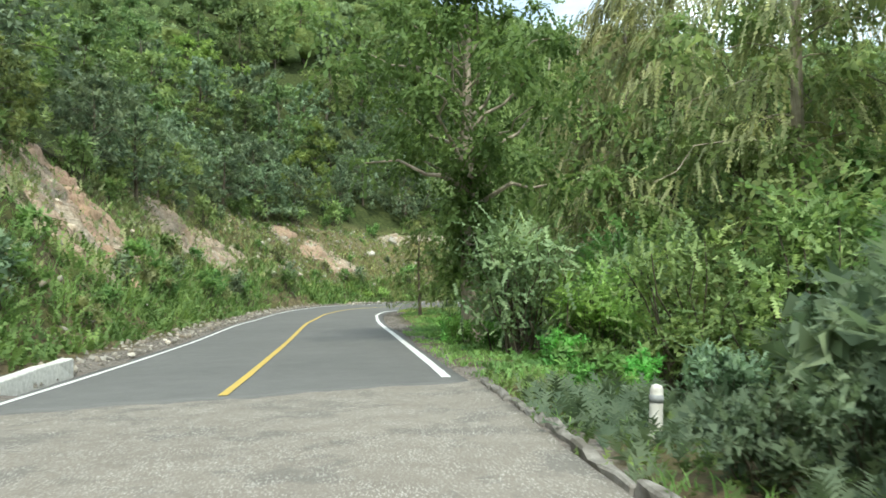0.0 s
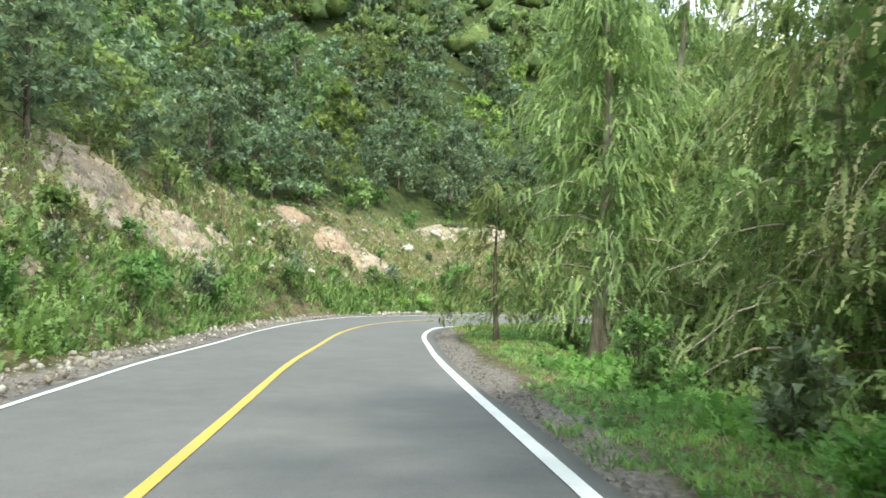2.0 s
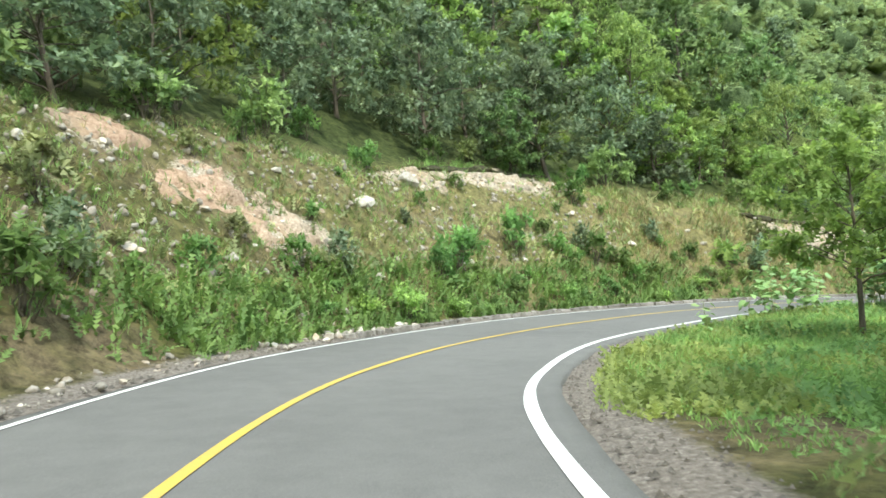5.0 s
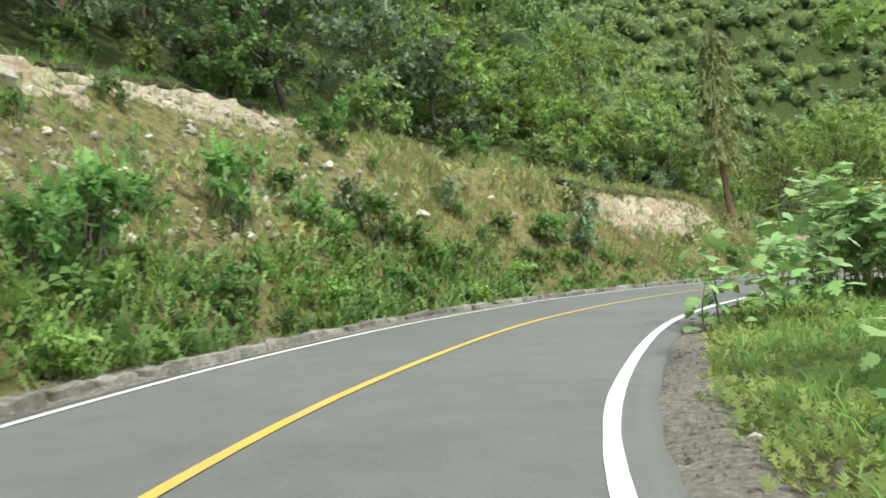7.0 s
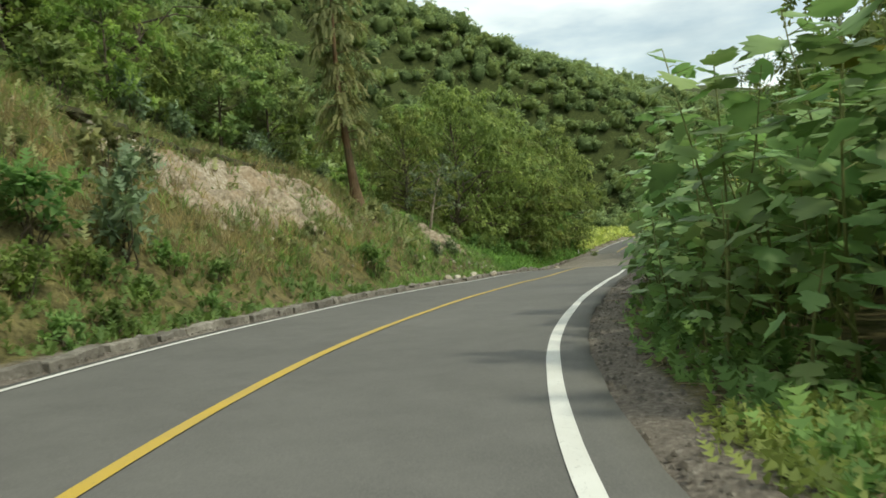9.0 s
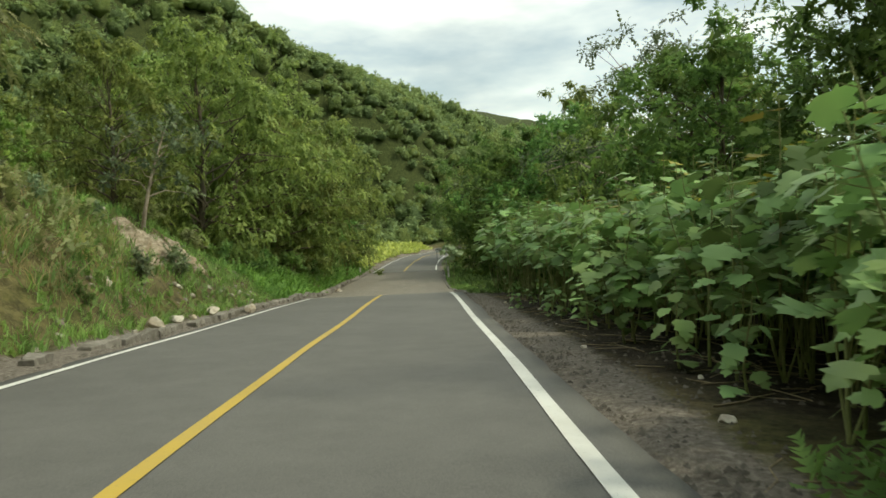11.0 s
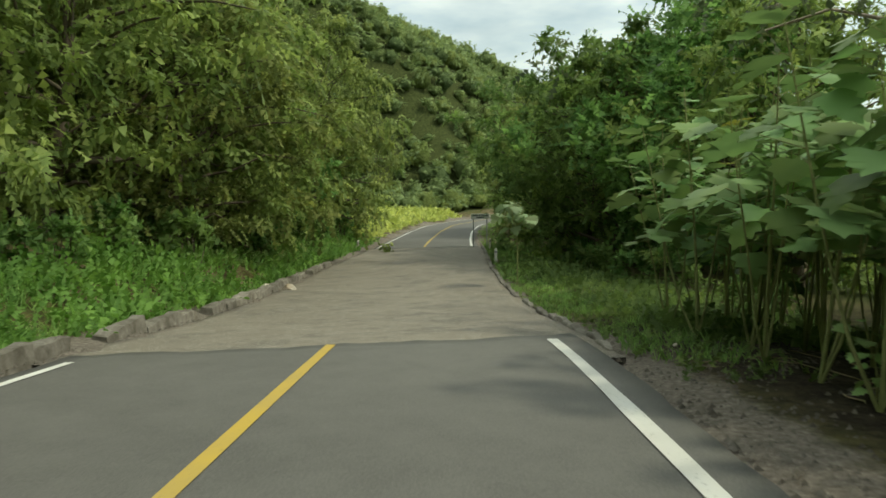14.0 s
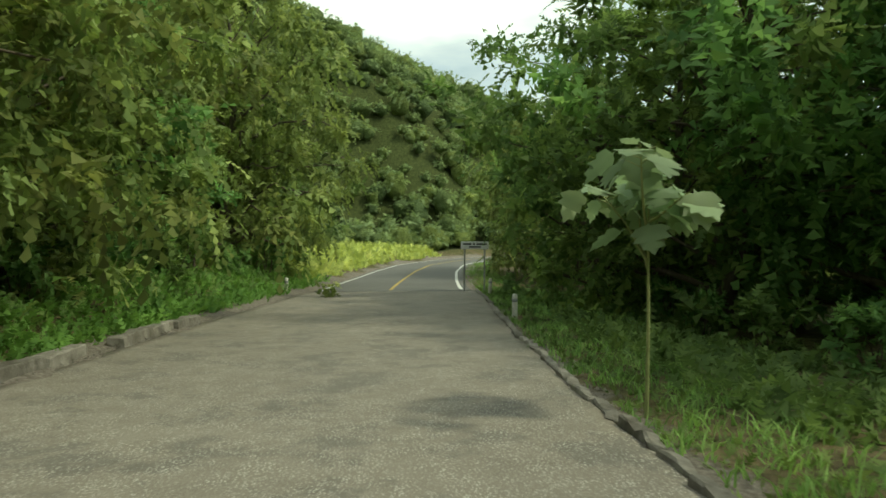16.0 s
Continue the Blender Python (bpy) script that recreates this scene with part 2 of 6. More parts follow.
def face_material():
    """Eroded cut face: pale crumbling earth and rock, dark spots painted as the shade of small hollows, runnels down
    the slope, ochre and red stains, a little green.
    """
    m, nt, b = shader("cut_rock_face", 0.95, 0.12)
    pos = nt.nodes.new("ShaderNodeNewGeometry").outputs["Position"]
    mp = nt.nodes.new("ShaderNodeMapping")
    mp.inputs["Scale"].default_value = (1.0, 1.0, 0.3)
    nt.links.new(pos, mp.inputs["Vector"])
    beds = nt.nodes.new("ShaderNodeMapping")
    beds.inputs["Scale"].default_value = (0.35, 0.35, 1.6)
    nt.links.new(pos, beds.inputs["Vector"])
    fine, broad = noise_node(nt, 9.0, 9.0, 0.72), noise_node(nt, 0.9, 4.0)
    col = ramp(nt, fine, [(0.32, (0.20, 0.15, 0.105)), (0.48, (0.38, 0.315, 0.235)), (0.66, (0.58, 0.51, 0.405))])
    col = mix(nt, 1.0, col, ramp(nt, noise_node(nt, 2.6, 7.0, 0.7, beds.outputs["Vector"]), [(0.36, grey(0.66)), (0.6, grey(1.1))]), "MULTIPLY")
    red = mix(nt, 0.7, col, ramp(nt, fine, [(0.3, (0.25, 0.125, 0.075)), (0.7, (0.56, 0.35, 0.235))]))
    col = mix(nt, attribute(nt, "red"), col, red)
    col = mix(nt, ramp(nt, broad, [(0.5, grey(0.0)), (0.68, grey(0.6))]), col, (0.34, 0.235, 0.145))
    run = ramp(nt, noise_node(nt, 3.4, 6.0, 0.7, mp.outputs["Vector"]), [(0.55, grey(0.0)), (0.66, grey(0.6))])
    col = mix(nt, run, col, (0.19, 0.15, 0.10))
    # dark spots that paint in the shade of small hollows
    pit_shade = ramp(nt, noise_node(nt, 5.5, 8.0, 0.8), [(0.60, grey(0.0)), (0.67, grey(0.85))])
    col = mix(nt, pit_shade, col, (0.085, 0.065, 0.045))
    green = ramp(nt, noise_node(nt, 2.0, 8.0, 0.78), [(0.56, grey(0.0)), (0.62, grey(0.85))])
    col = mix(nt, green, col, (0.085, 0.09, 0.032))
    nt.links.new(col, b.inputs["Base Color"])
    bump(nt, b, mix(nt, 0.5, fine, pit_shade), 0.8, 0.08)
    return m


def plain_material(name, a, c, rough=0.8, scale=12.0):
    m, nt, b = shader(name, rough, 0.3)
    f = noise_node(nt, scale, 6.0, 0.65)
    nt.links.new(ramp(nt, f, [(0.3, a), (0.7, c)]), b.inputs["Base Color"])
    bump(nt, b, f, 0.4, 0.01)
    return m


M_ROAD = asphalt_material("new_asphalt", (0.099, 0.097, 0.092), (0.141, 0.138, 0.130), 0.25, 0.0)
M_OLD = asphalt_material("old_asphalt", (0.158, 0.132, 0.103), (0.235, 0.203, 0.163), 0.5, 0.42)
M_YELLOW = paint_material("yellow_road_paint", (0.58, 0.405, 0.075), 0.5)
M_WHITE = paint_material("white_road_paint", (0.78, 0.78, 0.75), 0.6)
M_GROUND = ground_material()
M_FACE = face_material()
M_ROCK = rock_material("pale_limestone", (0.38, 0.33, 0.26), (0.72, 0.68, 0.60), (0.40, 0.30, 0.20))
M_CUT = rock_material("warm_cut_rock", (0.33, 0.25, 0.17), (0.66, 0.57, 0.45), (0.42, 0.26, 0.16))
M_CHIPS = rock_material("gravel_chips", (0.10, 0.088, 0.075), (0.32, 0.29, 0.25), (0.15, 0.125, 0.095))
M_KERB = rock_material("weathered_kerb_stone", (0.19, 0.172, 0.145), (0.42, 0.39, 0.345), (0.14, 0.125, 0.098))
M_BARK = bark_material("grey_brown_bark", (0.07, 0.055, 0.04), (0.20, 0.165, 0.125))
M_PALE = bark_material("pale_shredding_bark", (0.27, 0.21, 0.16), (0.62, 0.54, 0.44))
M_STALK = plain_material("green_brown_stalk", (0.17, 0.20, 0.075), (0.36, 0.38, 0.17), 0.7, 5.0)
M_POST = plain_material("whitewashed_post", (0.50, 0.48, 0.42), (0.78, 0.76, 0.70), 0.8, 14.0)
M_SIGN = plain_material("white_sign_board", (0.74, 0.75, 0.74), (0.82, 0.83, 0.82), 0.5, 3.0)
M_INK = plain_material("dark_lettering", (0.04, 0.045, 0.05), (0.07, 0.075, 0.08), 0.6, 5.0)
M_OAK = leaf_material("oak_leaves", (0.028, 0.052, 0.016), (0.10, 0.145, 0.05), 0.25)
M_GREYOAK = leaf_material("grey_green_leaves", (0.040, 0.066, 0.036), (0.115, 0.15, 0.085), 0.25)
M_BRIGHT = leaf_material("bright_green_leaves", (0.056, 0.100, 0.020), (0.160, 0.220, 0.05), 0.5)
M_DEEP = leaf_material("deep_green_leaves", (0.032, 0.070, 0.019), (0.105, 0.175, 0.046), 0.6)
M_OLIVE = leaf_material("olive_yellow_leaves", (0.052, 0.084, 0.025), (0.155, 0.200, 0.066), 0.4)
M_FEATHER = leaf_material("feathery_cypress_foliage", (0.048, 0.078, 0.024), (0.155, 0.196, 0.066), 0.5)
M_LIANA = leaf_material("dry_mossy_foliage", (0.080, 0.092, 0.038), (0.205, 0.205, 0.095), 0.35)
M_BIGLEAF = leaf_material("tree_marigold_leaves", (0.040, 0.084, 0.026), (0.150, 0.230, 0.080), 0.12, 0.45, (0.40, 0.34, 0.04), 0.06)
M_WEED = leaf_material("weed_leaves", (0.036, 0.074, 0.018), (0.105, 0.168, 0.044), 0.4)
# brighter green than weed_leaves, to lift plants that stand in tree shade
M_BRIGHTWEED = leaf_material("bright_weed_leaves", (0.040, 0.112, 0.018), (0.098, 0.230, 0.042), 0.5)
M_BENDWEED = leaf_material("yellow_green_weed_leaves", (0.072, 0.104, 0.024), (0.168, 0.208, 0.056), 0.5)
M_GRASS = leaf_material("green_grass_blades", (0.048, 0.098, 0.020), (0.135, 0.21, 0.052), 0.4)
M_STRAW = leaf_material("straw_grass_blades", (0.095, 0.082, 0.038), (0.23, 0.19, 0.092), 0.35)
M_FIELD = leaf_material("yellow_green_crop", (0.13, 0.155, 0.032), (0.27, 0.285, 0.07), 0.4)
M_ROADTREE = leaf_material("roadside_tree_leaves", (0.046, 0.080, 0.019), (0.170, 0.212, 0.058), 0.45)
M_DRYLEAF = leaf_material("thin_dry_leaves", (0.06, 0.075, 0.025), (0.16, 0.16, 0.07), 0.3)
M_BLUEGREEN = leaf_material("blue_green_leaves", (0.042, 0.072, 0.040), (0.110, 0.152, 0.090), 0.4)
M_REDBARK = bark_material("reddish_bark", (0.10, 0.06, 0.035), (0.27, 0.17, 0.10))
M_STEEL = plain_material("galvanised_post", (0.25, 0.26, 0.26), (0.36, 0.37, 0.37), 0.5, 20.0)
M_DUSTY = leaf_material("dusty_slope_leaves", (0.062, 0.075, 0.028), (0.155, 0.160, 0.070), 0.35)
M_FAR = leaf_material("far_woods_foliage", (0.058, 0.092, 0.038), (0.150, 0.200, 0.084), 0.5)
M_SOD = plain_material("dark_turf", (0.025, 0.026, 0.014), (0.09, 0.085, 0.045), 0.95, 9.0)


def canopy_material():
    m, nt, b = shader("woods_canopy", 0.8, 0.1)
    a = noise_node(nt, 1.1, 6.0, 0.7)
    c = noise_node(nt, 4.5, 6.0, 0.75)
    col = ramp(nt, c, [(0.32, (0.085, 0.125, 0.052)), (0.68, (0.270, 0.350, 0.145))])
    col = mix(nt, ramp(nt, a, [(0.35, grey(0.0)), (0.65, grey(0.6))]), col, mix(nt, 1.0, col, (0.7, 0.74, 0.66), "MULTIPLY"))
    col = mix(nt, 1.0, col, ramp(nt, attribute(nt, "tint"), [(0.0, (0.7, 0.75, 0.8)), (0.5, (1.0, 1.0, 0.9)), (1.0, (1.35, 1.25, 0.95))]), "MULTIPLY")
    nt.links.new(col, b.inputs["Base Color"])
    bump(nt, b, c, 1.0, 0.5)
    return m


M_CANOPY = canopy_material()
M_PALELEAF = leaf_material("pale_dusty_leaves", (0.048, 0.076, 0.032), (0.125, 0.165, 0.078), 0.3)
M_SAPLING = leaf_material("pale_sapling_leaves", (0.060, 0.095, 0.055), (0.17, 0.225, 0.125), 0.4, 0.5)
M_DRYSTALK = plain_material("dry_stalks", (0.20, 0.155, 0.095), (0.40, 0.33, 0.21), 0.85, 8.0)

# ---- the road's line: x, y, z of its yellow line ----
LINE = np.array([
    (2.6, -50, 1.4), (0.6, -22.0, 0.38), (-0.03, -10.05, -0.11), (-2.22, 3.60, -0.41), (-3.67, 13.83, -0.71), (-4.98, 22.71, -0.97), (-6.37, 32.03, -1.18), (-7.16, 38.62, -1.36), (-7.81, 45.54, -1.50), (-7.78, 52.23, -1.62), (-6.74, 57.59, -1.73), (-4.51, 63.18, -1.87), (-1.09, 68.52, -2.02), (4.54, 74.71, -2.23), (10.90, 79.22, -2.46), (18.19, 82.94, -2.79), (26.11, 86.33, -3.18), (32.86, 89.18, -3.59), (39.67, 92.05, -3.94), (46.27, 94.85, -4.35), (52.0, 97.44, -4.87),
    (57.9, 100.1, -5.22), (66.9, 103.9, -5.46),
    (76.3, 107.6, -5.66), (86.0, 111.6, -5.86), (96.0, 115.5, -6.0), (108.0, 119.8, -6.06), (124.0, 124.2, -6.1), (150.0, 126.0, -6.15), (185.0, 113.0, -6.2)])


def spline(pts, step):
    """Catmull-Rom through the points, resampled at an even step."""
    p = np.vstack([2 * pts[0] - pts[1], pts, 2 * pts[-1] - pts[-2]])
    out = []
    u = np.linspace(0, 1, 60, endpoint=False)[:, None]
    for a, b, c, d in zip(p[:-3], p[1:-2], p[2:-1], p[3:]):
        out.append(0.5 * (2 * b + (c - a) * u + (2 * a - 5 * b + 4 * c - d) * u * u + (3 * b - a - 3 * c + d) * u ** 3))
    out = np.vstack(out + [pts[-1:]])
    s = np.r_[0, np.cumsum(np.linalg.norm(np.diff(out[:, :2], axis=0), axis=1))]
    at = np.arange(0, s[-1], step)
    return np.c_[[np.interp(at, s, out[:, k]) for k in range(3)]].T


ROAD = spline(LINE, 0.5)
TAN = np.gradient(ROAD[:, :2], axis=0)
TAN /= np.linalg.norm(TAN, axis=1)[:, None]
RIGHT = np.c_[TAN[:, 1], -TAN[:, 0]]
STA = np.arange(len(ROAD)) * 0.5
STA -= STA[np.argmin(np.abs(ROAD[:, 1]) + np.abs(ROAD[:, 0]))]  # station 0 lies beside the start


def bank(s):
    """The road's cross fall to its right."""
    return np.interp(s, [4, 14, 23, 33, 39, 46, 53, 58, 64, 71, 79, 87, 95, 104, 112.3, 121, 130.4], [-0.015, -0.024, -0.021, -0.006, 0.000, 0.011, 0.023, 0.041, 0.035, 0.044, 0.032, 0.027, 0.024, 0.016, 0.013, -0.004, -0.009])


def road_coords(x, y):
    """Station, offset to the right of the yellow line, and the line's height, for arrays of places."""
    x, y = np.atleast_1d(np.asarray(x, float)), np.atleast_1d(np.asarray(y, float))
    s, o, z = np.empty_like(x), np.empty_like(x), np.empty_like(x)
    for k in range(0, len(x), 20000):
        xs, ys = x[k:k + 20000], y[k:k + 20000]
        d2 = (xs[:, None] - ROAD[None, :, 0]) ** 2 + (ys[:, None] - ROAD[None, :, 1]) ** 2
        i = d2.argmin(1)
        dx, dy = xs - ROAD[i, 0], ys - ROAD[i, 1]
        along = dx * TAN[i, 0] + dy * TAN[i, 1]
        across = dx * RIGHT[i, 0] + dy * RIGHT[i, 1]
        s[k:k + 20000] = STA[i] + np.clip(along, -0.5, 0.5)
        o[k:k + 20000] = np.sign(across) * np.sqrt(d2[np.arange(len(i)), i])
        z[k:k + 20000] = np.interp(STA[i] + along, STA, ROAD[:, 2])
    return s, o, z


def at_road(s, o):
    """Plan place at a station and an offset to the right."""
    return np.array([np.interp(s, STA, ROAD[:, k]) + o * np.interp(s, STA, RIGHT[:, k]) for k in range(2)])


NOISE_T = np.random.RandomState(5).rand(64, 64)


def vnoise(x, y, size):
    """Smooth value noise from -1 to 1."""
    u, v = np.asarray(x) / size, np.asarray(y) / size
    i, j = np.floor(u).astype(int), np.floor(v).astype(int)
    a, b = u - i, v - j
    a, b = a * a * (3 - 2 * a), b * b * (3 - 2 * b)
    q = lambda m, n: NOISE_T[m % 64, n % 64]
    return 2 * ((q(i, j) * (1 - a) + q(i + 1, j) * a) * (1 - b) + (q(i, j + 1) * (1 - a) + q(i + 1, j + 1) * a) * b) - 1


CREST = spline(np.array([(-60, 190, 78.0), (60, 225, 66.0), (110, 212, 58.0), (152, 202, 51.0), (205, 200, 46.0), (255, 187, 39.5), (295, 175, 35.0), (340, 158, 30.0), (420, 125, 20.0)]), 6.0)
L_EDGE, R_EDGE = 3.12, 3.42  # asphalt's edges from the yellow line


def ground_z(x, y):
    x, y = np.atleast_1d(np.asarray(x, float)), np.atleast_1d(np.asarray(y, float))
    s, o, zc = road_coords(x, y)
    zr = zc - bank(s) * np.clip(o, -L_EDGE, R_EDGE)
    rough = vnoise(x, y, 7.0) * 0.5 + vnoise(x + 31, y, 2.3) * 0.22 + vnoise(x, y + 17, 0.9) * 0.09
    u = -o - L_EDGE
    toe = np.interp(s, [-20, 20, 45, 60, 100, 113.5, 213], [1.9, 1.7, 1.6, 1.3, 1.3, 1.2, 1.6])
    top = np.interp(s, [-20, 30, 45, 60, 82, 90, 99, 105.2, 111, 118.5, 124.8, 130.4, 213], [8.0, 7.0, 6.4, 6.0, 6.0, 4.8, 4.3, 3.9, 3.0, 2.4, 1.1, 0.5, 0.3])
    steep = np.interp(s, [-20, 30, 50, 80, 100, 116, 213], [1.25, 1.2, 1.2, 1.15, 1.1, 1.0, 0.4])
    upper = np.interp(s, [-20, 60, 95, 108.7, 121, 213], [0.72, 0.66, 0.55, 0.42, 0.22, 0.04])
    face = np.minimum(np.maximum(u - toe, 0) * steep, top)
    above = np.maximum(u - toe - top / steep, 0)
    left = np.where(u < 0, -0.15, 0.03 + 0.12 * np.clip(u - 0.5, 0, 1)) + face + np.minimum(above, 110) * upper
    left += rough * np.clip((u - 1.0) / 2.5, 0, 1) * (0.8 + np.clip(above / 15, 0, 1.6))
    v = o - R_EDGE
    drop = np.interp(s, [-20, 10, 25, 36, 47, 56, 62, 85, 95, 121, 130.4, 213], [0.3, 0.6, 1.3, 2.4, 1.8, 0.4, 0.1, 0.1, 0.25, 0.35, 0.25, 0.3])
    edge = np.interp(s, [-20, 20, 32, 48, 60, 213], [1.6, 1.6, 3.4, 3.4, 2.0, 1.6])
    right = np.where(v < 0, -0.15, -0.03) - drop * np.clip((v - edge) / 3.0, 0, 1) + np.clip(v - 60, 0, 130) * 0.25
    right += rough * np.clip((v - 1.0) / 3.0, 0, 1) * (0.25 + np.clip((v - 15) / 25, 0, 1.5))
    z = zr + np.where(o < 0, left, right)
    hill = np.full_like(x, -99.0)
    for k in range(0, len(x), 20000):
        d = np.sqrt((x[k:k + 20000, None] - CREST[None, :, 0]) ** 2 + (y[k:k + 20000, None] - CREST[None, :, 1]) ** 2)
        hill[k:k + 20000] = (CREST[None, :, 2] - 0.46 * d).max(1)
    hill += vnoise(x, y, 26) * 3.0 + vnoise(x, y, 9) * 1.0
    k = np.clip((u - np.interp(s, [123.5, 160.8, 223, 248], [9, 26, 26, 9])) / 38, 0, 1)
    lift = np.maximum(hill - z, 0) * k * k * (3 - 2 * k)
    z = z + np.where(o < 0, lift, 0)
    away = np.hypot(x - 30, y - 70)
    mount = 116 * np.exp(-((x - 820) ** 2 + (y - 440) ** 2) / 330.0 ** 2) + 18 * np.clip((away - 420) / 600, 0, 4) * (1 + 0.5 * vnoise(x, y, 340))
    return z + np.where(away > 300, np.maximum(mount - 4, 0), 0)


def gz(x, y):
    return float(ground_z(x, y)[0])


# ---- mesh helpers ----
def mesh_of(name, verts, faces, mat, smooth=False, attrs=None):
    """A mesh from arrays; faces is an (n, k) array or a list of such arrays."""
    me = bpy.data.meshes.new(name)
    blocks = faces if isinstance(faces, list) else [faces]
    blocks = [np.asarray(b, np.int32) for b in blocks if len(b)]
    split = []
    for b in blocks:
        tri = b[:, 2] == b[:, 3] if b.shape[1] == 4 else np.zeros(len(b), bool)
        split += [k for k in (b[~tri], b[tri][:, :3]) if len(k)]
    blocks = split
    verts = np.asarray(verts, np.float32)
    me.vertices.add(len(verts))
    me.vertices.foreach_set("co", verts.ravel())
    loops = np.concatenate([b.ravel() for b in blocks])
    sizes = np.concatenate([np.full(len(b), b.shape[1], np.int32) for b in blocks])
    me.loops.add(len(loops))
    me.loops.foreach_set("vertex_index", loops)
    me.polygons.add(len(sizes))
    me.polygons.foreach_set("loop_start", np.r_[0, np.cumsum(sizes)[:-1]].astype(np.int32))
    if smooth:
        me.polygons.foreach_set("use_smooth", np.ones(len(sizes), bool))
    for key, val in (attrs or {}).items():
        at = me.attributes.new(key, "FLOAT", "POINT")
        at.data.foreach_set("value", np.asarray(val, np.float32))
    me.update(calc_edges=True)
    me.materials.append(mat)
    return me


def join(parts):
    """Joins (verts, quads) pairs into one pair."""
    vs, fs, n = [], [], 0
    for v, f in parts:
        vs.append(v)
        fs.append(np.asarray(f) + n)
        n += len(v)
    return np.vstack(vs), np.vstack(fs)


def leaf_mesh(name, parts, mat):
    """One mesh of leaves, softly shaded."""
    v, f = join([p[:2] for p in parts])
    me = mesh_of(name, v, f, mat, True)
    me.normals_split_custom_set_from_vertices(np.vstack([p[2] for p in parts]).astype(np.float32))
    return me


def tube(path, radii, sides=7):
    """A tapered tube of quads along a path."""
    path = np.asarray(path, float)
    t = np.gradient(path, axis=0)
    t /= np.linalg.norm(t, axis=1)[:, None] + 1e-9
    ref = np.where(np.abs(t[:, 2:3]) > 0.9, [[1.0, 0, 0]], [[0, 0, 1.0]])
    a = np.cross(t, ref)
    a /= np.linalg.norm(a, axis=1)[:, None] + 1e-9
    b = np.cross(t, a)
    ang = np.linspace(0, 2 * np.pi, sides, endpoint=False)
    ring = path[:, None] + np.asarray(radii)[:, None, None] * (np.cos(ang)[None, :, None] * a[:, None] + np.sin(ang)[None, :, None] * b[:, None])
    n = len(path)
    i, j = np.meshgrid(np.arange(n - 1), np.arange(sides), indexing="ij")
    k = (j + 1) % sides
    quads = np.stack([i * sides + j, i * sides + k, (i + 1) * sides + k, (i + 1) * sides + j], -1).reshape(-1, 4)
    return ring.reshape(-1, 3), quads


def unit(v):
    return v / (np.linalg.norm(v, axis=-1, keepdims=True) + 1e-9)


def leaves(rng, centres, out, size, aspect=0.5, droop=0.2, spread=1.0, soft=0.6):
    """One pointed leaf at each centre, its tip turned outward and down, its upper side out: corners, faces and normals."""
    n = len(centres)
    d = unit(rng.normal(size=(n, 3)) * spread + out + np.array([0, 0, -droop]))
    side = unit(np.cross(d, rng.normal(size=(n, 3)) * 0.6 + np.array([0, 0, 1.0])))
    l = (size * rng.uniform(0.6, 1.35, n))[:, None]
    k = rng.choice([-1.0, 1.0], n)[:, None]
    v = np.stack([centres - side * k * l * aspect * 0.15, centres + d * l * 0.5 + side * k * l * aspect, centres + d * l], 1)
    nor = unit(np.cross(v[:, 1] - v[:, 0], v[:, 2] - v[:, 0]))
    face = unit(out + np.array([0, 0, 0.45]))
    back = (nor * face).sum(1) < 0
    v[back] = v[back][:, ::-1]
    nor[back] *= -1
    nor = unit(nor * (1 - soft) + face * soft)
    i = np.arange(3 * n).reshape(n, 3)
    return v.reshape(-1, 3), np.c_[i, i[:, 2]], np.repeat(nor, 3, 0)


GOLD = (1 + 5 ** 0.5) / 2
ICO = unit(np.array([(a, b * GOLD, 0) for a in (-1, 1) for b in (-1, 1)] + [(0, a, b * GOLD) for a in (-1, 1) for b in (-1, 1)] + [(b * GOLD, 0, a) for a in (-1, 1) for b in (-1, 1)], float))
ICO_T = [(i, j, k) for i in range(12) for j in range(i + 1, 12) for k in range(j + 1, 12) if max(np.linalg.norm(ICO[i] - ICO[j]), np.linalg.norm(ICO[j] - ICO[k]), np.linalg.norm(ICO[i] - ICO[k])) < 1.2]
ICO_F = np.array([(a, b, c, c) if np.dot(np.cross(ICO[b] - ICO[a], ICO[c] - ICO[a]), ICO[a]) > 0 else (a, c, b, b) for a, b, c in ICO_T])


def ball():
    """A unit ball of 42 corners and 80 faces."""
    v, f, mid = [tuple(p) for p in ICO], [], {}

    def half(a, b):
        key = (min(a, b), max(a, b))
        if key not in mid:
            mid[key] = len(v)
            v.append(tuple(unit((np.array(v[a]) + np.array(v[b])) / 2)))
        return mid[key]

    for a, b, c, _ in ICO_F:
        x, y, z = half(a, b), half(b, c), half(c, a)
        f += [(a, x, z, z), (x, b, y, y), (z, y, c, c), (x, y, z, z)]
    return np.array(v), np.array(f)


BALL, BALL_F = ball()


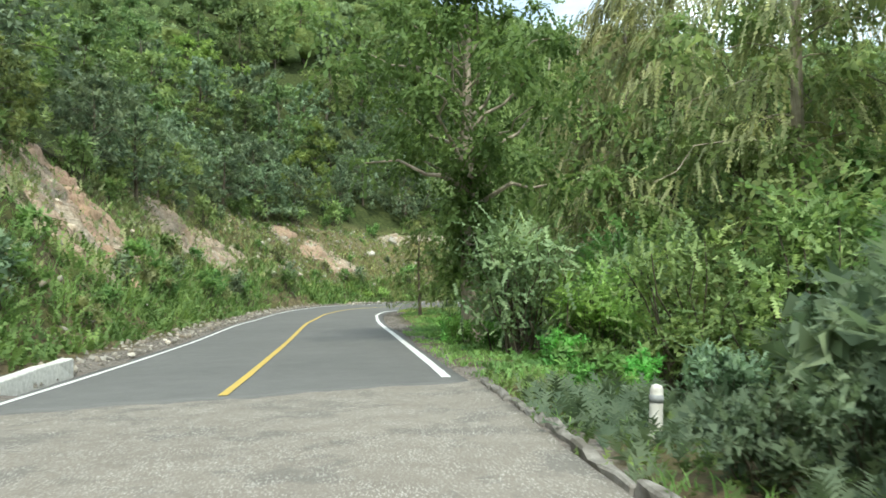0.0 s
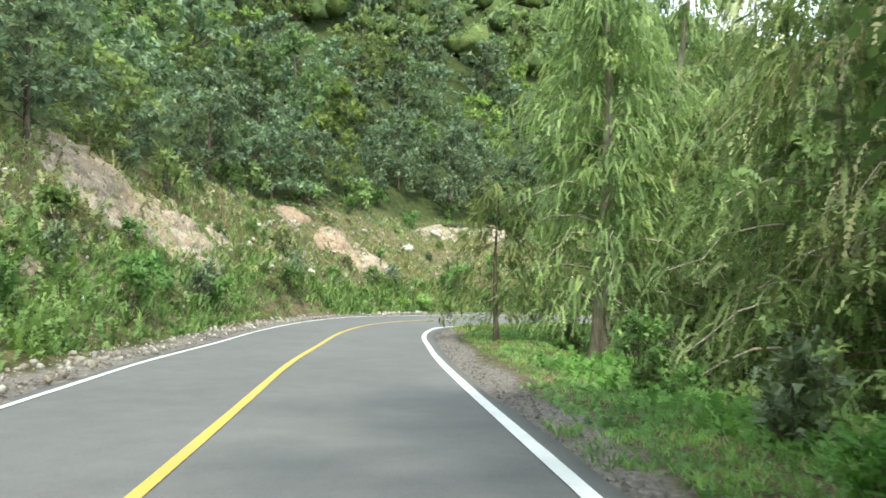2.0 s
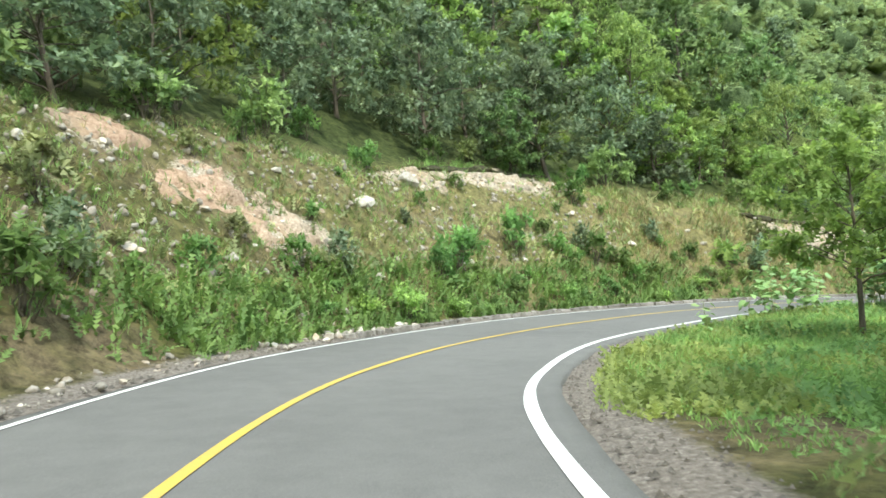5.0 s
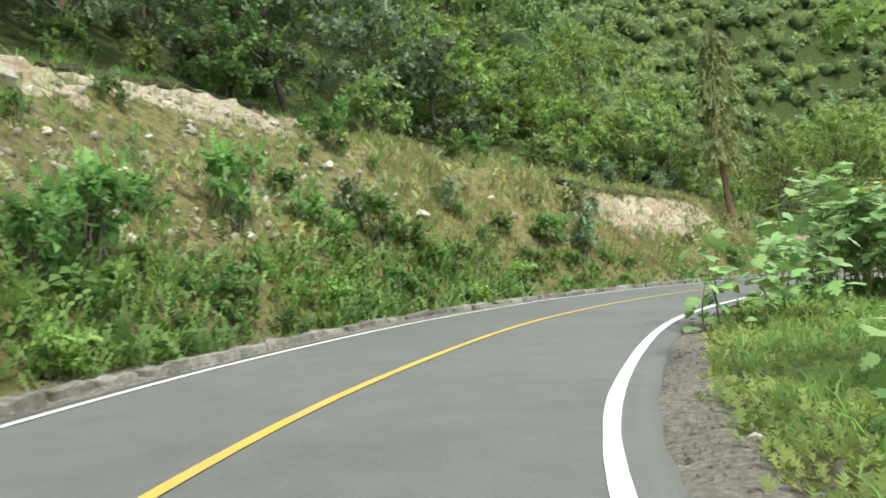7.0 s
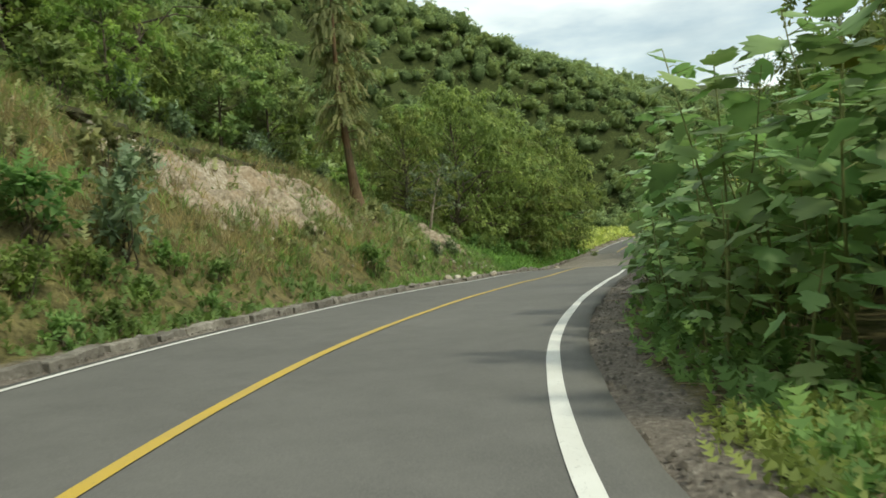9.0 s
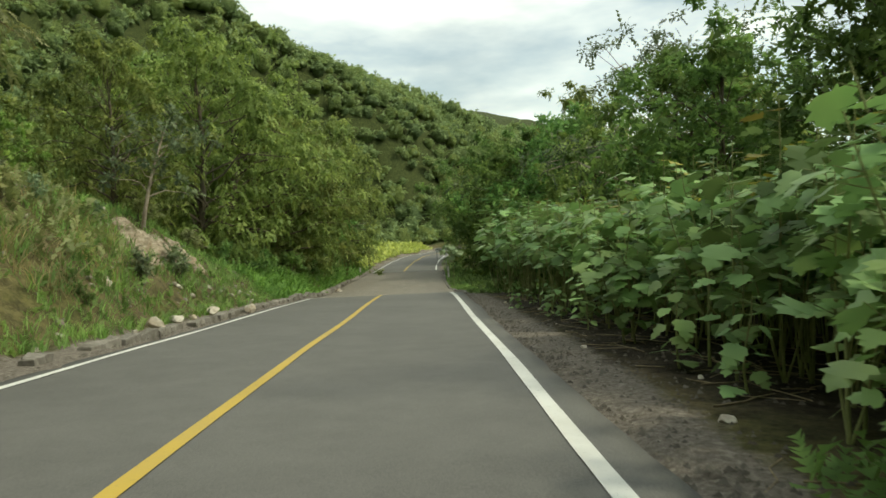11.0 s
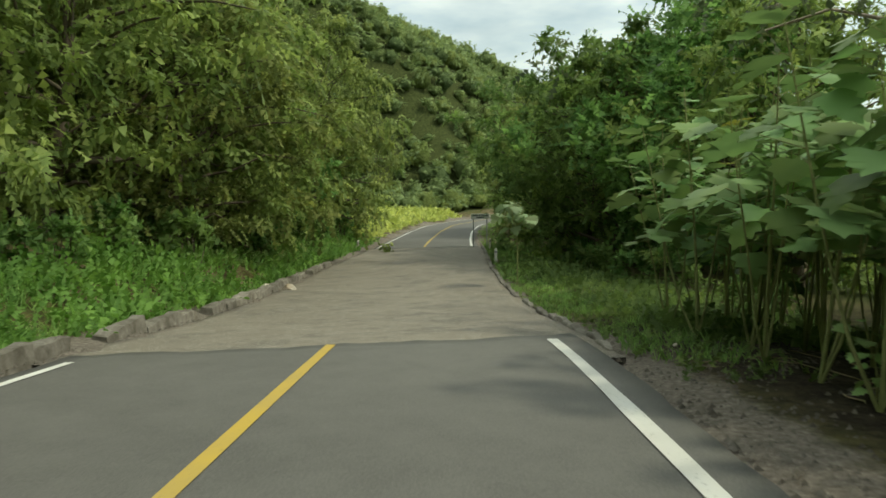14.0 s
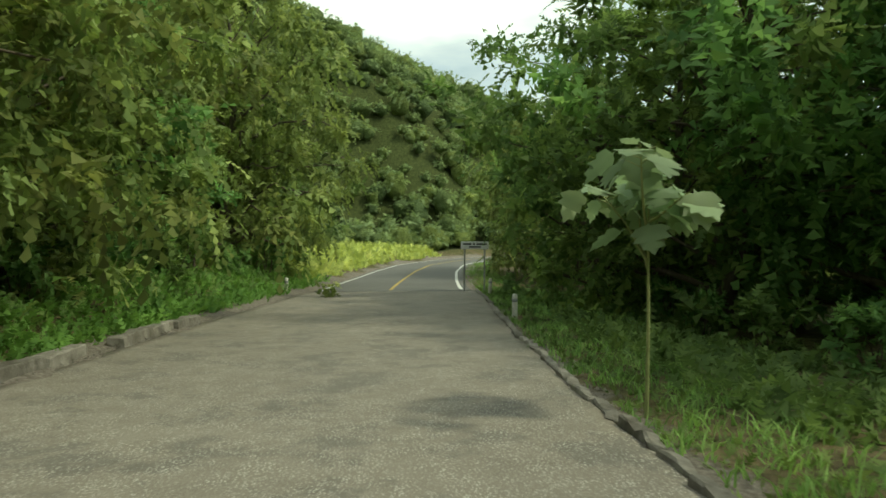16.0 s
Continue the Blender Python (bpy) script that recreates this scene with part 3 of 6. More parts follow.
def sprays(rng, start, out, length, size, aspect=0.5, droop=0.2, spread=0.45, soft=0.6, pairs=0):
    """Twigs with leaves down both sides, each twig one connected piece: corners, faces and normals."""
    n, k = len(start), pairs or int(np.clip(2.2 / aspect, 4, 8))
    down = np.array([0, 0, -1.0])
    d = unit(out + rng.normal(size=(n, 3)) * spread)
    t = np.linspace(0, 1, k + 1)[None, :, None]
    reach = np.broadcast_to(np.asarray(length, float), (n,))[:, None, None] * rng.uniform(0.6, 1.25, (n, 1, 1))
    spine = start[:, None] + d[:, None] * reach * t + down * droop * reach * t * t * 0.8
    along = unit(d[:, None] + down * droop * 1.6 * t)[:, :-1]
    side = unit(np.cross(d, rng.normal(size=(n, 3)) * 0.45 + np.array([0, 0, 1.0])))[:, None]
    mid = (spine[:, :-1] + spine[:, 1:]) / 2
    l = size * rng.uniform(0.7, 1.25, (n, k, 1)) * (0.65 + 0.5 * np.sin(np.linspace(0.5, 2.7, k)))[None, :, None]
    lift = rng.normal(size=(n, k, 3)) * size * 0.16
    a = mid + (side * 0.85 + along * 0.5) * l + lift
    b = mid + (-side * 0.85 + along * 0.5) * l - lift
    v = np.concatenate([spine, a, b], 1)
    face = unit(out + np.array([0, 0, 0.45]))
    nor = unit(np.cross(d, side[:, 0]))
    nor *= np.where((nor * face).sum(1, keepdims=True) < 0, -1.0, 1.0)
    nor = unit(nor * (1 - soft) + face * soft)
    q = np.arange(k)
    tri = np.concatenate([np.stack([q, q + 1, k + 1 + q], 1), np.stack([q + 1, q, 2 * k + 1 + q], 1)])
    f = tri[None] + (np.arange(n) * (3 * k + 1))[:, None, None]
    v2 = v.reshape(-1, 3)
    f = f.reshape(-1, 3)
    g = np.cross(v2[f[:, 1]] - v2[f[:, 0]], v2[f[:, 2]] - v2[f[:, 0]])
    back = (g * nor[f[:, 0] // (3 * k + 1)]).sum(1) < 0
    f[back] = f[back][:, ::-1]
    return v2, np.c_[f, f[:, 2]], np.repeat(nor, 3 * k + 1, 0)


def clump(rng, centre, radius, n, size, flat=0.75, aspect=0.5, droop=0.2, spread=0.5, inner=0.22):
    """Leafy twigs that grow out of an uneven ball, and broader leaves in its shaded heart."""
    k = int(np.clip(2.2 / aspect, 4, 8))
    m = max(4, int(n * (1 - inner) / (2 * k)))
    o = unit(rng.normal(size=(m, 3)) + np.array([0, 0, 0.15]))
    squash = np.array([1, 1, flat])
    outer = sprays(rng, centre + o * (radius * rng.uniform(0.15, 0.85, m))[:, None] * squash, o, radius * 0.55, size * 0.66, aspect, droop, spread, 0.76)
    m = max(4, int(n * inner))
    o = unit(rng.normal(size=(m, 3)))
    heart = leaves(rng, centre + o * (radius * rng.uniform(0.0, 0.5, m))[:, None] * squash, o * 0.7, size * 1.45, 0.5, droop, 0.8, 0.6)
    return np.vstack([outer[0], heart[0]]), np.vstack([outer[1], heart[1] + len(outer[0])]), np.vstack([outer[2], heart[2]])


def part(name, me, parent, label=""):
    ob = new(name, me)
    ob.parent = parent
    if label:
        ob["label"] = label
    return ob


def empty(name, x, y, z):
    ob = new(name)
    ob.location = (x, y, z)
    ob.empty_display_size = 0.3
    return ob


def make_tree(name, seed, height, trunk_r, n_clump, n_leaf, leaf, leaf_mat, bark, spread=0.42, bare=0.3, lean=(0, 0), aspect=0.5, droop=0.25, clad=0):
    """A tree at the origin: tapered trunk with limbs, and a crown of leaf clumps with gaps."""
    rng = np.random.RandomState(seed)
    root = empty(name, 0, 0, 0)
    wood, green = [], []
    k = np.linspace(0, 1, 9)
    bend = rng.normal(size=2) * 0.06 * height
    px = lean[0] * k * height + bend[0] * np.sin(k * 2.6)
    py = lean[1] * k * height + bend[1] * np.sin(k * 2.1)
    axis = np.c_[px, py, -0.35 + k * (height * 0.86 + 0.35)]
    rad = trunk_r * (1 - 0.85 * k) * np.r_[1.35, np.ones(8)]
    wood.append(tube(axis, rad, 8))
    for i in range(n_clump):
        f = bare + (1 - bare) * (i + 0.5) / n_clump
        base = np.array([np.interp(f * 0.92, k, axis[:, c]) for c in range(3)])
        a = i * 2.4 + rng.uniform(-0.5, 0.5)
        reach = height * spread * (1.05 - 0.62 * abs(f - 0.5) ** 1.2 * 2) * rng.uniform(0.35, 1.0)
        if f > 0.9:
            reach *= 0.4
        up = (0.10 + 0.22 * f) * height * rng.uniform(0.2, 0.8)
        tip = base + np.array([np.cos(a) * reach, np.sin(a) * reach, up])
        q = np.linspace(0, 1, 5)[:, None]
        sag = np.array([0, 0, 1.0]) * (np.sin(q * np.pi) * reach * 0.12)
        limb = base + (tip - base) * q + sag + rng.normal(size=(5, 3)) * 0.02 * height * np.sin(q * np.pi)
        r0 = max(0.012, trunk_r * (1 - 0.8 * f) * 0.42)
        wood.append(tube(limb, np.linspace(r0, r0 * 0.25, 5), 4))
        rr = height * rng.uniform(0.06, 0.11) * (1.1 if f < 0.8 else 0.85)
        for c in (limb[-1], limb[-1] + rng.normal(size=3) * rr * np.array([1.5, 1.5, 0.7]), limb[3] + rng.normal(size=3) * rr * np.array([1.2, 1.2, 0.5])):
            green.append(clump(rng, c, rr * rng.uniform(0.7, 1.15), n_leaf // 3, leaf, 0.55, aspect, droop))
    green.append(clump(rng, axis[-1], height * 0.09, n_leaf, leaf, 0.9, aspect, droop))
    for i in range(clad):  # leafy shoots that clothe the upper trunk
        f = rng.uniform(0.2, 0.6)
        base = np.array([np.interp(f, k, axis[:, c]) for c in range(3)])
        a, rr = i * 2.4, height * rng.uniform(0.05, 0.085)
        green.append(clump(rng, base + np.array([np.cos(a), np.sin(a), 0.0]) * (0.25 + rr * rng.uniform(0.1, 0.6)), rr, n_leaf // 3, leaf, 1.0, aspect, droop))
    part("trunk", mesh_of("trunk", *join(wood), bark, True), root)
    part("crown", leaf_mesh("crown", green, leaf_mat), root)
    return root


def make_cypress(name, seed, height, trunk_r, n_limb, n_twig, leaf, leaf_mat, bark, spread=0.3, low=0.25, hang=0.75, aspect=0.3):
    """A tree with arching limbs from which feathery twigs hang in curtains."""
    rng = np.random.RandomState(seed)
    root = empty(name, 0, 0, 0)
    k = np.linspace(0, 1, 12)
    sway = rng.normal(size=2) * 0.03 * height
    axis = np.c_[sway[0] * np.sin(k * 3), sway[1] * np.sin(k * 2.3), -0.4 + k * (height + 0.4)]
    trunk, quads = tube(axis, trunk_r * (1.0 - 0.9 * k ** 0.8) * np.r_[1.7, 1.15, np.ones(10)], 12)
    ring = np.arange(len(trunk)) % 12
    centre = np.repeat(axis, 12, 0)
    trunk = centre + (trunk - centre) * (1 + 0.16 * np.cos(ring * 2.1 + seed) + 0.1 * np.cos(ring * 4.2))[:, None]
    wood, green = [(trunk, quads)], []
    for i in range(n_limb):
        f = low + (0.98 - low) * (i + 0.5) / n_limb
        base = np.array([np.interp(f, k, axis[:, c]) for c in range(3)])
        a = i * 2.4 + rng.uniform(-0.4, 0.4)
        out = np.array([np.cos(a), np.sin(a), 0.0])
        reach = height * spread * (1.05 - 0.6 * f ** 1.5) * rng.uniform(0.35, 1.1)
        q = np.linspace(0, 1, 7)[:, None]
        limb = base + out * reach * q + np.array([0, 0, 1.0]) * reach * (0.55 * q - 0.75 * q * q) + rng.normal(size=(7, 3)) * 0.03 * reach * q
        r0 = max(0.01, trunk_r * (1 - 0.85 * f) * 0.18)
        wood.append(tube(limb, np.linspace(r0, r0 * 0.2, 7), 4))
        at = rng.uniform(0.22, 1.0, n_twig) ** 0.8
        c = np.stack([np.interp(at, q[:, 0], limb[:, d]) for d in range(3)], 1) + rng.normal(size=(n_twig, 3)) * np.array([0.09, 0.09, 0.05]) * reach
        way = out * 0.8 + rng.normal(size=(n_twig, 3)) * 0.55
        green.append(sprays(rng, c, way, height * 0.025 + 0.2, leaf, aspect, hang * 1.3, 0.3, 0.6, 12))
    part("trunk", mesh_of("trunk", *join(wood), bark, True), root)
    part("crown", leaf_mesh("crown", green, leaf_mat), root)
    return root


def make_shrub(name, seed, height, width, n_clump, n_leaf, leaf, leaf_mat, bark=None, aspect=0.5, droop=0.1, flat=0.8):
    rng = np.random.RandomState(seed)
    root = empty(name, 0, 0, 0)
    wood, green = [], []
    for i in range(n_clump):
        a, r = rng.uniform(0, 6.28), width * 0.5 * rng.uniform(0.1, 0.8)
        c = np.array([np.cos(a) * r, np.sin(a) * r, height * rng.uniform(0.25, 0.82) * (1.1 - 0.5 * r / width)])
        green.append(clump(rng, c, height * rng.uniform(0.2, 0.33), int(n_leaf * 0.85), leaf, flat, aspect, droop))
        q = np.linspace(0, 1, 5)[:, None]
        limb = np.array([c[0] * 0.15, c[1] * 0.15, -0.15]) * (1 - q) + c * 1.05 * q + rng.normal(size=(5, 3)) * 0.03 * height
        wood.append(tube(limb, np.linspace(0.022, 0.006, 5) * max(1, height / 2), 3))
    part("stem", mesh_of("stem", *join(wood), bark or M_BARK, True), root)
    part("foliage", leaf_mesh("foliage", green, leaf_mat), root)
    return root


def drop_proto(ob):
    for o in list(ob.children_recursive) + [ob]:
        bpy.data.objects.remove(o)


# ---- ground ----
def axis_steps(lo, hi, step, lo2, hi2, step2, reach, grow=1.2):
    """Fine steps in the middle, coarser ones round them, then growing ones to the horizon."""
    mid = np.r_[np.arange(lo2, lo, step2), np.arange(lo, hi, step), np.arange(hi, hi2, step2)]
    a, d = [], step2
    while sum(a) < reach:
        d *= grow
        a.append(d)
    c = np.cumsum(a)
    return np.r_[mid[0] - c[::-1], mid, mid[-1] + c]


gx, gy = axis_steps(-28, 66, 0.8, -110, 345, 2.5, 3500), axis_steps(6, 112, 0.8, -45, 262, 2.5, 3500)
XX, YY = np.meshgrid(gx, gy, indexing="ij")
fx, fy = XX.ravel(), YY.ravel()
fz = ground_z(fx, fy)
fs, fo, _ = road_coords(fx, fy)
fu, fv = -fo - L_EDGE, fo - R_EDGE
lump = vnoise(fx, fy, 3.1) * 0.5 + vnoise(fx, fy, 1.3) * 0.3


def bare_at(s, o):
    """How far rock lies open in the cutting: stretches of station, half length, offset, half width, strength."""
    out = np.zeros_like(s)
    for s0, ls, o0, lo, k in ((30, 5, -8.3, 2.3, 1.1), (45.3, 3.4, -9.0, 1.6, 1.15), (49.6, 3.2, -7.6, 1.3, 1.1), (61.3, 1.6, -9.7, 0.8, 1.1), (63.4, 1.6, -8.3, 0.8, 1.1), (65.6, 1.6, -7.0, 0.7, 1.0),
                              (74.2, 1.2, -10.2, 0.9, 1.0), (79.4, 3.2, -10.2, 1.0, 1.05), (100, 5.8, -7.5, 1.05, 1.25), (116.1, 2.4, -6.0, 0.6, 1.0)):
        out = np.maximum(out, k * np.exp(-np.abs((s - s0) / ls) ** 2.2 - np.abs((o - o0) / lo) ** 2.2))
    return out


bare = bare_at(fs, fo)
wooded = np.clip((fu - 6.5) / 3, 0, 1) * (fo < 0) + np.clip((fv - 7) / 4, 0, 1) * ((fs < 52) | (fs > 129)) + np.clip((fv - 22) / 6, 0, 1)
wooded = np.clip(wooded, 0, 1)
bare = np.clip(bare + lump * 0.35 * (bare > 0.03), 0, 1.2)
grit = np.clip(1.25 - np.abs(fv - 0.1) / np.interp(fs, [30, 50, 60, 75, 95, 105.2], [0.75, 0.9, 0.7, 0.55, 0.7, 1.0]), 0, 1) * np.interp(fs, [0, 11, 20, 26, 117.3, 129.3], [0.3, 0.3, 0.45, 1, 1, 0.4]) + np.clip(1.1 - np.abs(fu - 0.5) / 0.8, 0, 1) * 0.7
grit = np.maximum(grit, 0.55 * np.clip((fs - 99) / 4, 0, 1) * np.clip((130.5 - fs) / 4, 0, 1) * np.clip((fo - 3) / 1, 0, 1) * np.clip((4.6 - fo) / 0.6, 0, 1))
grit = np.where(np.abs(fo) < 4, np.maximum(grit, (fv < 0.2) & (fu < 0.2)), grit)
red = np.clip(1.3 - np.abs(fs - 28) / 10, 0, 1) * np.clip(0.5 + vnoise(fx, fy, 2.8), 0, 1) + 0.4 * np.clip(vnoise(fx, fy, 4.1), 0, 1)
# soil among the tree marigolds, their shade put into its colour
shaded_soil = np.clip((fs - 97) / 3, 0, 1) * np.clip((132 - fs) / 3, 0, 1) * np.clip((fo - 4.15 + 0.6 * lump) / 0.4, 0, 1) * (fo < 18)
dry = np.clip(1.2 - np.abs(fs - 88) / 26, 0, 1) * np.clip(fu / 2, 0, 1) * (fu < 12)
n0, n1 = len(gx), len(gy)
ii, jj = np.meshgrid(np.arange(n0 - 1), np.arange(n1 - 1), indexing="ij")
quads = np.stack([ii * n1 + jj, (ii + 1) * n1 + jj, (ii + 1) * n1 + jj + 1, ii * n1 + jj + 1], -1).reshape(-1, 4)
GROUND_ATTRS = {"bare": bare, "grit": np.clip(grit, 0, 1), "dry": dry, "wooded": wooded, "red": np.clip(red, 0, 1), "shaded_soil": shaded_soil}
ground = new("ground", mesh_of("ground", np.c_[fx, fy, fz], quads, M_GROUND, True, GROUND_ATTRS))
tagged(ground, "wooded valley ground with grassy verges and rocky cut slopes", "ground", kind="structure")



# ---- cut faces: broken rock that stands out of the slope ----
def rock_face(s0, s1, o0, o1, seed, hollow=None):
    st, of = np.meshgrid(np.arange(s0, s1, 0.14), np.arange(o0, o1, 0.11), indexing="ij")
    s, o = st.ravel(), of.ravel()
    xy = at_road(s, o)
    x, y = xy[0], xy[1]
    z = ground_z(x, y)
    show = bare_at(s, o) + 0.40 * vnoise(x + seed, y, 1.3) + 0.34 * vnoise(x, y + seed, 0.46) - 0.5
    step = np.round((z * 2.2 + 0.8 * vnoise(x, y, 1.6)) * 1.3) / 1.3 - z * 2.2
    rough = 0.26 * (1 - 2 * np.abs(vnoise(x, z * 2 + seed, 0.8))) + 0.07 * vnoise(x + z, y + seed, 0.33) + 0.14 * step
    i, j = np.floor(s / 0.6 + 0.45 * vnoise(s, z, 0.7)).astype(int), np.floor(z / 0.4 + 0.5 * vnoise(s + 7, z, 0.9)).astype(int)
    rough += 0.5 * (NOISE_T[(i * 7 + j * 13) % 64, (j * 5 + i) % 64] - 0.5)
    if hollow:
        rough -= 0.9 * np.exp(-((s - hollow[0]) / 0.6) ** 2 - ((o - hollow[1]) / 0.4) ** 2)
    d = np.where(show > 0, 0.05 + rough * np.clip(show * 3, 0, 1) * 0.62, np.maximum(show, -0.35) * 0.9)
    nx, ny = np.interp(s, STA, RIGHT[:, 0]), np.interp(s, STA, RIGHT[:, 1])
    v = np.c_[x + nx * 0.72 * d, y + ny * 0.72 * d, z + 0.69 * d]
    n = st.shape[1]
    i, j = np.meshgrid(np.arange(st.shape[0] - 1), np.arange(n - 1), indexing="ij")
    i, j = i.ravel(), j.ravel()
    q = np.stack([i * n + j, (i + 1) * n + j, (i + 1) * n + j + 1, i * n + j + 1], -1)
    q = q[(show[q] > -0.4).any(1)]
    zero = np.zeros_like(x)
    tint = np.clip(1.3 - np.abs(s - 29) / 9, 0, 1) * np.clip(0.6 + vnoise(x, y, 2.2), 0, 1) + np.clip(1.2 - np.abs(s - 62.5) / 3.5, 0, 1) * 0.8 + np.clip(1.2 - np.abs(s - 48) / 5, 0, 1) * 0.35
    tagged(new("cut_face", mesh_of("cut_face", v, q, M_FACE, False, {"bare": zero + 1.4, "grit": zero, "dry": zero, "wooded": zero, "red": np.clip(tint, 0, 1), "shaded_soil": zero})), "broken pale rock face of the road cutting", "rock face", kind="structure")


rock_face(23.5, 36.5, -11.2, -5.6, 3)
rock_face(41, 54, -11.2, -5.9, 5)
rock_face(59, 68, -10.9, -6.0, 7)
rock_face(72.3, 84, -12, -8.2, 9)
rock_face(93, 107.5, -9.1, -6.1, 11, (98.9, -8.0))
rock_face(112.9, 119.8, -6.6, -5.2, 13)


# ---- road ----
SEAM_A, SEAM_B, SEAM_C = 10.4, 126.4, 163.5
W_RIGHT = lambda st: np.interp(st, [4, 23, 39, 53, 64, 79, 95, 111, 126], [3.20, 3.17, 3.09, 3.01, 2.99, 2.98, 3.00, 3.04, 3.01])


def seam(t, seed):
    """How far the edge of the new asphalt wanders across the road."""
    return 0.07 * np.sin(t * 2.1 + seed) + 0.07 * np.sin(t * 5.3 + seed * 2) + 0.05 * np.sin(t * 11.7)


def road_slab(s0, s1, lift, mat, label, skew=0.0, ragged=False, cols=27, step=0.5):
    st = np.arange(s0, s1 + 1e-6, step)
    rng = np.random.RandomState(int(abs(s0)) + 7)
    wob = [np.convolve(rng.normal(size=len(st) + 6) * 0.09, np.ones(7) / 7, "valid") for _ in (0, 1)]
    rows = []
    wide = 0.17 if mat is M_OLD else 0.0
    for f in np.linspace(0, 1, cols):
        o = -L_EDGE - wide + (L_EDGE + R_EDGE + 2 * wide) * f
        w = wob[0] * (f == 0) + wob[1] * (f == 1)
        s2 = st.copy()
        if ragged:
            s2 += (seam(o, s0) + skew * o) * np.clip(1 - (st - s0) / 3, 0, 1) + (seam(o, s1) + skew * o) * np.clip(1 - (s1 - st) / 3, 0, 1)
        xy = at_road(s2, o + w)
        sag = 0.006 * vnoise(xy[0], xy[1], 4.0)
        rows.append(np.c_[xy[0], xy[1], np.interp(s2, STA, ROAD[:, 2]) - bank(s2) * (o + w) + lift + sag])
    v = np.stack(rows, 1)
    a, b = v[:, :1].copy(), v[:, -1:].copy()
    a[..., 2] -= 0.2
    b[..., 2] -= 0.2
    v = np.concatenate([a, v, b], 1)
    if ragged:
        a, b = v[:1].copy(), v[-1:].copy()
        a[..., 2] -= 0.12
        b[..., 2] -= 0.12
        v = np.concatenate([a, v, b], 0)
    n, c = v.shape[:2]
    i, j = np.meshgrid(np.arange(n - 1), np.arange(c - 1), indexing="ij")
    q = np.stack([i * c + j, i * c + j + 1, (i + 1) * c + j + 1, (i + 1) * c + j], -1).reshape(-1, 4)
    tagged(new("road", mesh_of("road", v.reshape(-1, 3), q, mat)), label, "road", kind="structure")


road_slab(-45, SEAM_A + 1.5, -0.0075, M_OLD, "worn pale asphalt with exposed aggregate and patches")
road_slab(SEAM_A, SEAM_B, -0.004, M_ROAD, "smooth grey resurfaced two-lane asphalt", 0.25, True)
road_slab(SEAM_B - 1.5, SEAM_C + 1.5, -0.0075, M_OLD, "worn pale asphalt with exposed aggregate and patches")
road_slab(SEAM_C, 254, -0.004, M_ROAD, "smooth grey resurfaced two-lane asphalt", 0.1, True)


def stripe(s0, s1, off, width, mat, label, seed):
    st = np.arange(s0, s1 + 1e-6, 0.4)
    rng = np.random.RandomState(seed)
    o = off(st) if callable(off) else np.full_like(st, off)
    half = width / 2 * (1 + np.convolve(rng.normal(size=len(st) + 4) * 0.09, np.ones(5) / 5, "valid"))
    v = []
    for k in (-1, 1):
        w = o + k * half
        xy = at_road(st, w)
        v.append(np.c_[xy[0], xy[1], np.interp(st, STA, ROAD[:, 2]) - bank(st) * w + 0.0065 + 0.006 * vnoise(xy[0], xy[1], 4.0)])
    v = np.stack(v, 1)
    i = np.arange(len(st) - 1)
    q = np.stack([i * 2, i * 2 + 1, i * 2 + 3, i * 2 + 2], -1)
    tagged(new("road_line", mesh_of("road_line", v.reshape(-1, 3), q, mat)), label, "road marking", kind="structure")


YL, WL = "solid yellow painted centre line on the asphalt", "solid white painted edge line on the asphalt"
stripe(SEAM_A + 0.35, SEAM_B + 0.05, 0.0, 0.13, M_YELLOW, YL, 1)
stripe(SEAM_A + 1.4, SEAM_B + 0.2, W_RIGHT, 0.155, M_WHITE, WL, 2)
stripe(SEAM_A - 0.6, SEAM_B - 1.2, -2.86, 0.11, M_WHITE, WL, 3)
stripe(SEAM_C + 1.0, 252, 0.0, 0.13, M_YELLOW, YL, 4)
stripe(SEAM_C + 1.5, 252, W_RIGHT, 0.155, M_WHITE, WL, 5)
stripe(SEAM_C + 0.2, 252, -2.86, 0.13, M_WHITE, WL, 6)

# ---- places for plants ----
def scatter(s0, s1, o0, o1, gap, seed, keep=None, box=(-110, 340, -45, 260)):
    """Places on the ground at least a gap apart, between two stations and two offsets."""
    rng = np.random.RandomState(seed)
    ctr = at_road(np.linspace(s0, s1, 12), 0.0)
    far = max(abs(o0), abs(o1)) + 3
    x0, x1 = max(box[0], ctr[0].min() - far), min(box[1], ctr[0].max() + far)
    y0, y1 = max(box[2], ctr[1].min() - far), min(box[3], ctr[1].max() + far)
    n = int((x1 - x0) * (y1 - y0) / gap ** 2 * 6)
    p = np.c_[rng.uniform(x0, x1, n), rng.uniform(y0, y1, n)]
    s, o, _z = road_coords(p[:, 0], p[:, 1])
    ok = (s > s0) & (s < s1) & (o > min(o0, o1)) & (o < max(o0, o1))
    if keep is not None:
        ok &= keep(p[:, 0], p[:, 1], s, o)
    grid, out = {}, []
    for x, y in p[ok]:
        i, j = int(x // gap), int(y // gap)
        if any((x - a) ** 2 + (y - b) ** 2 < gap * gap for di in (-1, 0, 1) for dj in (-1, 0, 1) for a, b in grid.get((i + di, j + dj), ())):
            continue
        grid.setdefault((i, j), []).append((x, y))
        out.append((float(x), float(y)))
    return out


def heights(places):
    a = np.array(places)
    return ground_z(a[:, 0], a[:, 1])


